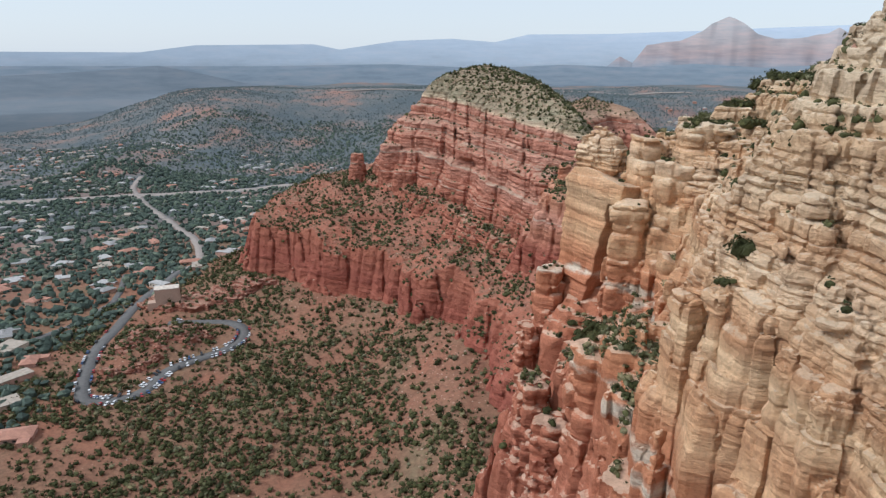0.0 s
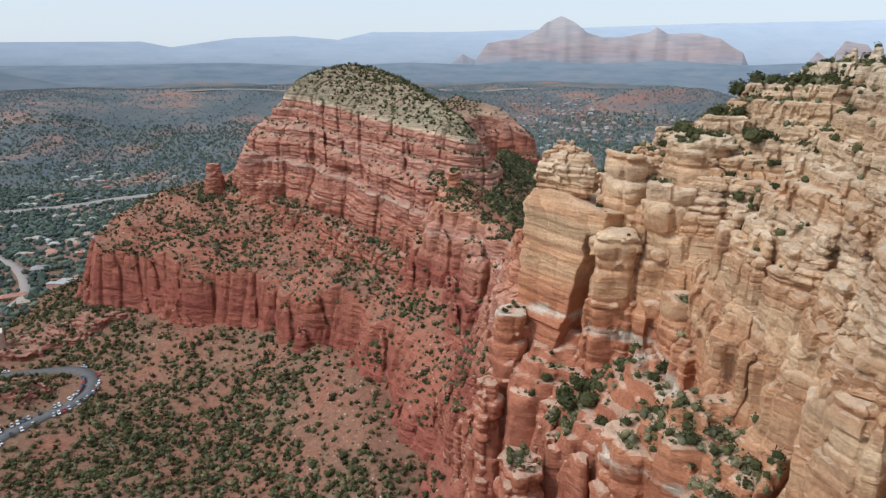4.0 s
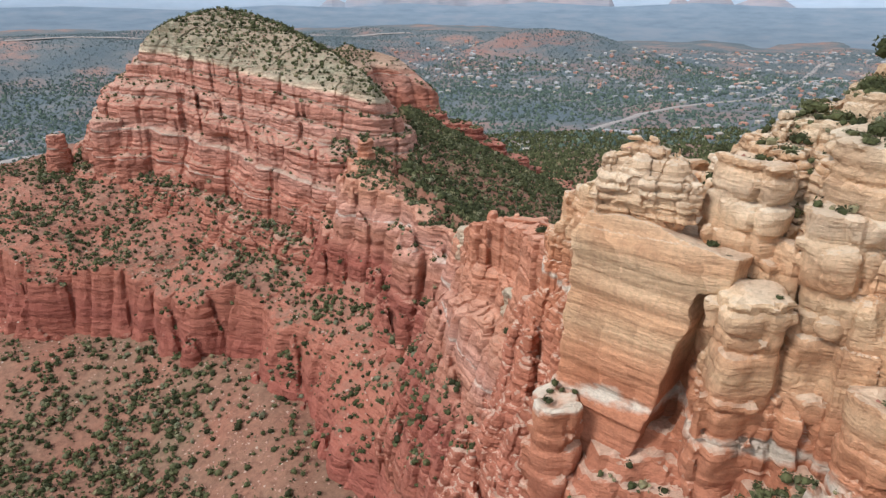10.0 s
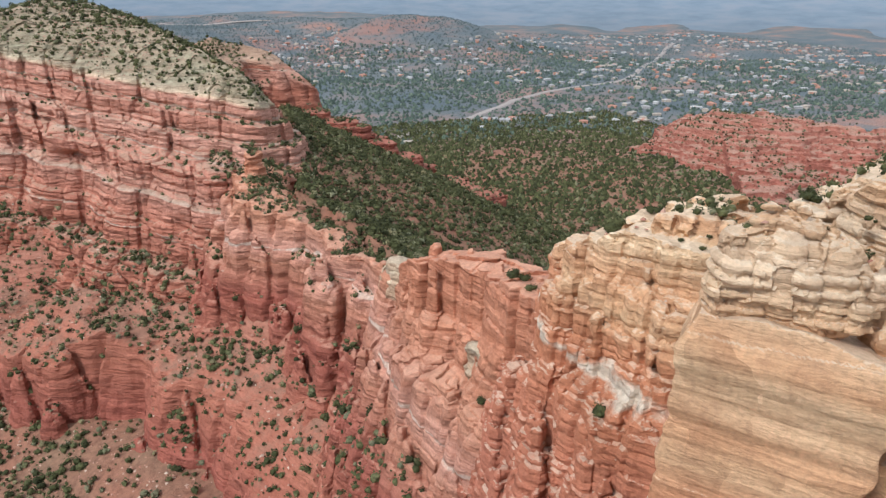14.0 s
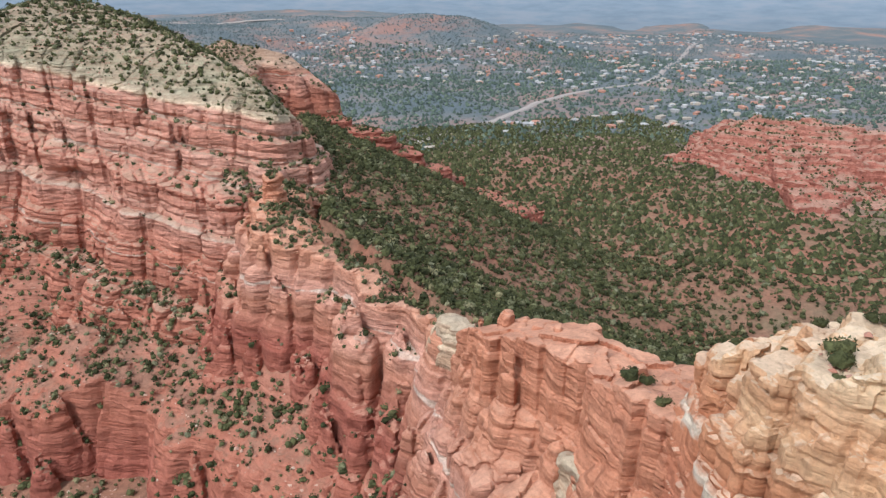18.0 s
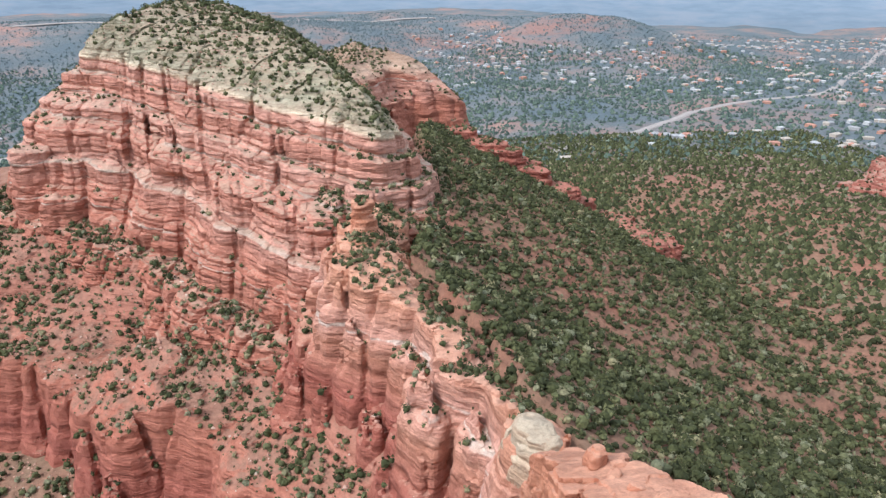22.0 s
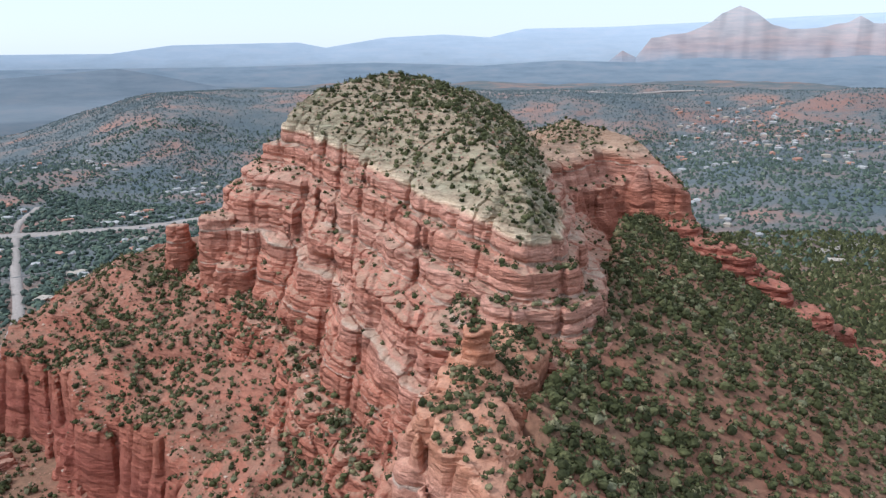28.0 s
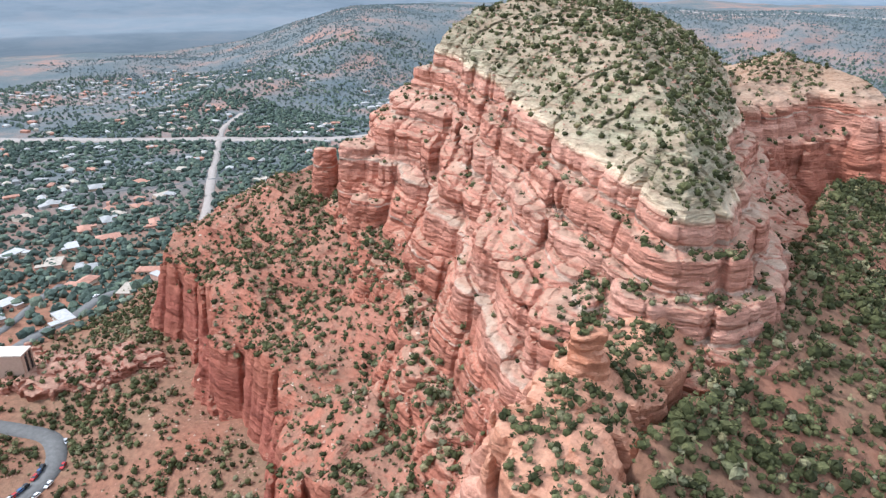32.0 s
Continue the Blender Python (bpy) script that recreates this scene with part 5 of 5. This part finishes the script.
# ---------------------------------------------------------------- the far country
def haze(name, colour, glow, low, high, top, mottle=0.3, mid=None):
    """Backdrop of far country: air haze painted as glowing colour by height, with strata."""
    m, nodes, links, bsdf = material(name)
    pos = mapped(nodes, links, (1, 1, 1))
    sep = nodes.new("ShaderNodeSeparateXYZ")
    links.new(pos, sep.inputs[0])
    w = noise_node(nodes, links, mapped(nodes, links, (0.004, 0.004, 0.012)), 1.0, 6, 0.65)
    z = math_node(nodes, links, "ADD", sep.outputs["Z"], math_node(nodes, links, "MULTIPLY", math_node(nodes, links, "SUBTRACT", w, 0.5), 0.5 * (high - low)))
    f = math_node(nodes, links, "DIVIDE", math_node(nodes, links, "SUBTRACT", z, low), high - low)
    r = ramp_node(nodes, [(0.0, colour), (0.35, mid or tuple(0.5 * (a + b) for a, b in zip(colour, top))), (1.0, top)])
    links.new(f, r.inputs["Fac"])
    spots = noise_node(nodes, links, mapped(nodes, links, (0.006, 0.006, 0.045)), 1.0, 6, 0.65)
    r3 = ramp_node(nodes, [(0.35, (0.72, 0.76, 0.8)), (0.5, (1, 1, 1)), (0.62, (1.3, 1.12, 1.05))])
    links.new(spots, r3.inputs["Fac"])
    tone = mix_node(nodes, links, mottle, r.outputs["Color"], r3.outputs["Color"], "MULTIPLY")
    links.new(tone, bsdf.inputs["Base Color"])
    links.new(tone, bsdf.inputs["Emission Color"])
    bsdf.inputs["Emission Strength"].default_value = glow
    bsdf.inputs["Roughness"].default_value = 1.0
    return m


def skyline(name, label, dist, bearings, knots, foot, mat, depth=120, rough=0.6, seed=1, steps=420, rows=26):
    """A range along the horizon: a crest by bearing, falling towards the viewer in broken cliffs and aprons."""
    b = np.linspace(bearings[0], bearings[1], steps)
    crest = np.interp(b, [k[0] for k in knots], [250 + dist * math.tan(radians(k[1])) for k in knots])
    f = np.linspace(0, 1, rows)
    B, F = np.meshgrid(b, f, indexing="ij")
    H = crest[:, None] - foot
    prof = np.where(F < 0.45, F / 0.45 * 0.28, 0.28 + (F - 0.45) / 0.55 * 0.72)
    jag = 1 + rough * 0.12 * fbm(B * 1.1, F * 4, flat(B) + seed, 2) * F
    Z = foot + H * prof * jag
    back = np.where(F < 0.45, F / 0.45 * 0.75, 0.75 + (F - 0.45) / 0.55 * 0.25)
    D = dist - depth * (1 - back) + depth * 0.5 * rough * fbm(B * 0.9, F * 1.5, flat(B) + seed + 3, 2)
    X, Y = D * np.sin(np.radians(B)), D * np.cos(np.radians(B))
    Z[:, 0] = foot - 60
    n = np.arange(B.size).reshape(B.shape)
    q = np.stack([n[:-1, :-1], n[1:, :-1], n[1:, 1:], n[:-1, 1:]], -1).reshape(-1, 4)[:, ::-1]
    return tagged(new(name, array_mesh(name, np.stack([X, Y, Z], -1).reshape(-1, 3), q, mat)), label, "mountains", kind="structure")


# blue-grey of the air is mixed into each range's colour, part of it self-lit
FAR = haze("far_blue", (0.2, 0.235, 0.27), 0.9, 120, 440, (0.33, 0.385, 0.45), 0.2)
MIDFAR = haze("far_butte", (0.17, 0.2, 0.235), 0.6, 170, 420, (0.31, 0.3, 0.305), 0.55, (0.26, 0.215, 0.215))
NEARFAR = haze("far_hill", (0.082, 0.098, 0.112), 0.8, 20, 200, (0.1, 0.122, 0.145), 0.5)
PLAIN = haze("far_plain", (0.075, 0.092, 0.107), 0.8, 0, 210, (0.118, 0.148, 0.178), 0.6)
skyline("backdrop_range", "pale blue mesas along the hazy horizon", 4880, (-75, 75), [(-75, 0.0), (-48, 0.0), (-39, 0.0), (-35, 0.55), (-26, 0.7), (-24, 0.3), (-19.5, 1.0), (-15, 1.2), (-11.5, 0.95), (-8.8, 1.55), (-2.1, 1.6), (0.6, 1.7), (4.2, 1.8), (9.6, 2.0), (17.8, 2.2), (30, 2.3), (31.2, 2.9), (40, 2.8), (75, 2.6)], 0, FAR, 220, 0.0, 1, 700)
skyline("backdrop_plain", "dark haze-blue wooded plain fading towards the mesas", 3900, (-75, 75), [(-75, -0.9), (-30, -1.0), (-20, -0.8), (-12, -1.1), (-6, -0.75), (0, -0.95), (4, -0.6), (9, -0.85), (14, -0.5), (20, -0.8), (26, -0.5), (33, -0.8), (45, -0.6), (75, -0.9)], 0, PLAIN, 900, 0.0, 3, 300)
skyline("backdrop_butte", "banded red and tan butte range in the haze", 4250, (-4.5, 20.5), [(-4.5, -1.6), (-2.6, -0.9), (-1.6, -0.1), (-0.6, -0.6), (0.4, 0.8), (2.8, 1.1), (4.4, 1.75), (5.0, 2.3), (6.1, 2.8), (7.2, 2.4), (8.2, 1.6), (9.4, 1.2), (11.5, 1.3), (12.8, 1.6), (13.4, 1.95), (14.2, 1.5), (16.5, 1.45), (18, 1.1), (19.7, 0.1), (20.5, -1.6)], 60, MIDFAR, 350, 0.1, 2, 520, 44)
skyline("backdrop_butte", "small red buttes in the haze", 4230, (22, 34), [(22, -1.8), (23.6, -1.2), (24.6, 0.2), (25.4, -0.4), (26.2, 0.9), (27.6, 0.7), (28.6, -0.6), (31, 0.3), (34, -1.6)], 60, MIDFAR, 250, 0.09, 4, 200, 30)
skyline("backdrop_hill", "long dark haze-blue wooded hill beyond the valley", 3300, (-62, -27), [(-62, -1.9), (-50, -1.7), (-45, -1.5), (-41, -1.25), (-37.8, -0.95), (-35, -1.5), (-31, -2.4), (-27, -3.0)], 40, NEARFAR, 600, 0.0, 5, 240, 24)

# ---------------------------------------------------------------- plants, by area
sow(1, 42000, (-430, -25, 40, 680), (0.6, 2.8), lambda x, y, z, k, u: (z < 78) & (u < 0.25 + 0.75 * ramp(patch(x, y, 0.02, 1), 0.34, 0.56)) & off_road(x, y, 2), LOW, "basin_shrubs", "dark green juniper and grey-green scrub on red soil")
sow(2, 62000, (-345, -12, 70, 640), (0.5, 2.3), lambda x, y, z, k, u: (z > 76) & (z < 142) & (u < 0.4 + 0.6 * ramp(patch(x, y, 0.03, 2), 0.35, 0.65)), LOW, "bench_shrubs", "scattered juniper and scrub oak on the red bench", steep=2.4, skew=2.2)
sow(3, 6500, (-212, -25, 485, 760), (0.6, 2.2), lambda x, y, z, k, u: z + butte_dip(x) > 215.5, LOW, "summit_shrubs", "dark junipers and low scrub on the pale butte cap", steep=1.6)
sow(21, 7000, (-212, -25, 485, 740), (0.2, 0.75), lambda x, y, z, k, u: z + butte_dip(x) > 215, LOW, "summit_scrub", "low grey-green scrub and dry grass on the butte cap", steep=2.0, light=0.6)
sow(4, 5500, (-290, 60, 440, 760), (0.5, 1.9), lambda x, y, z, k, u: k & (z > 138) & (z + butte_dip(x) < 216), LOW, "ledge_shrubs", "small shrubs rooted on the butte ledges", steep=1.0)
def thick(x, y, u):
    return (u < 0.4 + 0.6 * ramp(patch(x, y, 0.018, 5), 0.25, 0.48)) & (u < 1.0 - 0.35 * ramp(x, 150, 350))


sow(5, 44000, (-50, 440, 255, 980), (1.0, 2.9), lambda x, y, z, k, u: (~k) & thick(x, y, u) & (x + 0.6 * y < 560), LOW, "slope_woods", "dense juniper and pinyon wood on the lee slope", steep=2.2, light=0.33)
sow(19, 70000, (-50, 560, 255, 1100), (1.2, 3.2), lambda x, y, z, k, u: (~k) & thick(x, y, u) & (x + 0.6 * y >= 560), DOT, "valley_woods", "dense dark juniper wood filling the side valley", steep=2.2, light=0.25)
sow(16, 15000, (-60, 150, 330, 720), (0.5, 1.7), lambda x, y, z, k, u: ~k, LOW, "lee_scrub", "low scrub oak and grass between the junipers of the lee slope", steep=3.5, light=0.45)
sow(6, 14000, (320, 740, 460, 860), (0.6, 2.0), lambda x, y, z, k, u: k & (u < 0.25 + 0.75 * ramp(patch(x, y, 0.02, 5), 0.4, 0.7)), LOW, "hill_shrubs", "thin scrub on the red slickrock hill", steep=1.6)
sow(9, 4500, (-60, 20, 340, 500), (0.5, 1.8), lambda x, y, z, k, u: k & (z > 140), LOW, "spur_shrubs", "low scrub along the spur crest", steep=1.3)
sow(7, 26000, (-1150, -330, 180, 1250), (1.6, 4.6), lambda x, y, z, k, u: (z < 62) & (~k) & ((x < -395) | (y < 320)) & (x < -300 - 0.1 * y) & (u < 0.5 + 0.5 * ramp(patch(x, y, 0.012, 3), 0.3, 0.5)) & off_road(x, y, 1), TREE, "town_trees", "green cottonwoods, pines and junipers between the town houses", TREE_LEAF, step=6)
sow(10, 48000, (-1700, 1700, 900, 2050), (1.8, 4.8), lambda x, y, z, k, u: (z < 95) & (~k) & (np.hypot(x, y) < 2150) & ((x < -1100) | (y > 1200) | (x > 0)) & (u < 0.5 + 0.5 * ramp(patch(x, y, 0.006, 3), 0.3, 0.55)) & off_road(x, y, 2), DOT, "valley_trees", "green cottonwoods and junipers filling the valley floor", TREE_LEAF, step=6)
sow(8, 85000, (-2000, 2000, 1300, 2750), (1.5, 3.6), lambda x, y, z, k, u: (np.hypot(x, y) > 1650) & (u < 0.3 + 0.5 * ramp(patch(x, y, 0.005, 4), 0.3, 0.6)), DOT, "mesa_woods", "juniper woods over the far mesa slopes, coloured blue-grey as in haze", HAZED_MESA_LEAF, step=12)

sow(18, 4200, (0, 165, 520, 720), (0.5, 2.0), lambda x, y, z, k, u: k & (z < 178) & (u < 0.75), LOW, "outcrop_shrubs", "junipers rooted among the broken red ledges", steep=1.8)
sow(20, 5200, (-22, 22, 90, 178), (0.3, 1.3), lambda x, y, z, k, u: k & (z > 172) & (z < 206) & (u < 0.2 + 0.8 * ramp(patch(x, y, 0.06, 7), 0.38, 0.6)), LOW, "terrace_scrub", "grey-green scrub and dry grass on the rubble terrace", steep=2.0, light=0.6)
sow(17, 6500, (6, 60, 60, 240), (0.35, 1.2), lambda x, y, z, k, u: k & (z > 218) & (u < 0.3 + 0.7 * ramp(patch(x, y, 0.05, 6), 0.35, 0.6)), LOW, "cliff_scrub", "low green scrub on the sloping top of the cliff", steep=1.3)

# ---------------------------------------------------------------- loose stones
STONE, _nodes, _links, _b = material("loose_stone")
_at = _nodes.new("ShaderNodeAttribute")
_at.attribute_name = "tint"
_rr = ramp_node(_nodes, [(0.0, (0.34, 0.15, 0.1)), (0.5, (0.42, 0.24, 0.17)), (1.0, (0.52, 0.41, 0.31))])
_links.new(_at.outputs["Fac"], _rr.inputs["Fac"])
_links.new(_rr.outputs["Color"], _b.inputs["Base Color"])
_b.inputs["Roughness"].default_value = 0.95
PEBBLE = [(OCTA * np.random.default_rng(80 + k).uniform(0.5, 1.3, (6, 3)) * (1, 1, 0.8), OCTA_F) for k in range(6)]
sow(12, 16000, (-345, -12, 70, 640), (0.2, 1.1), lambda x, y, z, k, u: (z > 55) & (z < 145), PEBBLE, "bench_stones", "loose red and buff stones strewn on the bench", STONE, steep=1.8)
sow(13, 10000, (-212, -30, 530, 760), (0.2, 0.9), lambda x, y, z, k, u: z + butte_dip(x) > 214, PEBBLE, "summit_stones", "pale loose stones on the butte cap", STONE, steep=1.8)
sow(14, 3000, (-430, -60, 100, 480), (0.2, 1.0), lambda x, y, z, k, u: (z < 80) & off_road(x, y), PEBBLE, "basin_stones", "scattered red stones in the basin", STONE)
sow(15, 3000, (-30, 90, 20, 262), (0.15, 0.7), lambda x, y, z, k, u: k & (z > 165), PEBBLE, "cliff_stones", "loose pale stones on the cliff ledges", STONE, steep=1.0)

# ---------------------------------------------------------------- single junipers on the near rock
BARK, _nodes, _links, _b = material("juniper_bark")
_b.inputs["Base Color"].default_value = (0.13, 0.09, 0.065, 1)
_b.inputs["Roughness"].default_value = 0.95


def juniper(seed):
    base = new("juniper")
    tagged(base, "gnarled dark green juniper rooted in bare sandstone", "juniper", "junipers on the cliff")
    r = np.random.default_rng(seed)
    bm = bmesh.new()
    for k in range(4):
        a = r.uniform(0, 6.28)
        lean = 0.1 if k == 0 else r.uniform(0.4, 0.8)
        m = Matrix.Rotation(a, 4, "Z") @ Matrix.Rotation(lean, 4, "Y") @ Matrix.Translation((0, 0, 0.3 if k == 0 else 0.42))
        bmesh.ops.create_cone(bm, segments=6, radius1=0.09 if k == 0 else 0.05, radius2=0.04 if k == 0 else 0.015, depth=0.8, matrix=m)
    part("trunk", bm, BARK, base)
    v, f = shrub_shape(100 + seed, 5, 190, 0.17)
    v = v * (1, 1, 0.9) + (0, 0, 0.12)
    me = array_mesh("crown", v, f, LEAF, False)
    at = me.attributes.new("tint", "FLOAT", "POINT")
    at.data.foreach_set("value", np.full(len(v), r.uniform(0.1, 0.6), np.float32))
    ob = new("crown", me)
    ob.parent = base
    return base


KINDS = [juniper(k) for k in range(5)]
_r = np.random.default_rng(11)
spots = [(25, 168, 2.5), (28, 170, 1.5), (8, 153, 1.8), (-6, 162, 2.7), (-9, 160, 2.3), (-5, 157, 2.5), (-9, 165, 1.9), (15, 88, 2.3), (29, 190, 2.7), (31.5, 188, 2.3), (17, 188, 1.8), (38, 192, 2.5), (41, 190, 2.1), (22, 184, 1.6), (26, 181, 1.7), (20, 193, 1.5), (3, 178, 0.8), (0, 264, 1.7), (2, 262, 1.3), (-7, 205, 1.3), (20, 160, 1.4), (22, 157, 1.2), (5, 150, 1.2), (38, 178, 2.0), (41, 175, 1.7), (34, 186, 1.6), (-10, 152, 1.0)]
_x, _y = _r.uniform(-26, 60, 2600), _r.uniform(50, 260, 2600)
_z, _k = surface(_x, _y)
_s = slope(_x, _y, 1.2)
_ok = _k & (_z > 165) & (_s < 0.75)
spots += [(a, b, 0.45 + 1.2 * _r.random() ** 2) for a, b in zip(_x[_ok][:260], _y[_ok][:260])]
for n, (a, b, size) in enumerate(spots):
    z = float(surface(np.array([a]), np.array([b]))[0][0])
    m = Matrix.Translation((a, b, z - 0.1)) @ Matrix.Rotation(_r.uniform(0, 6.28), 4, "Z")
    if n < 5:
        KINDS[n].matrix_basis = m @ Matrix.Diagonal((size, size, size, 1))
    else:
        ob = copy_thing(KINDS[n % 5], m)
        ob.scale = (size, size, size * _r.uniform(0.85, 1.15))
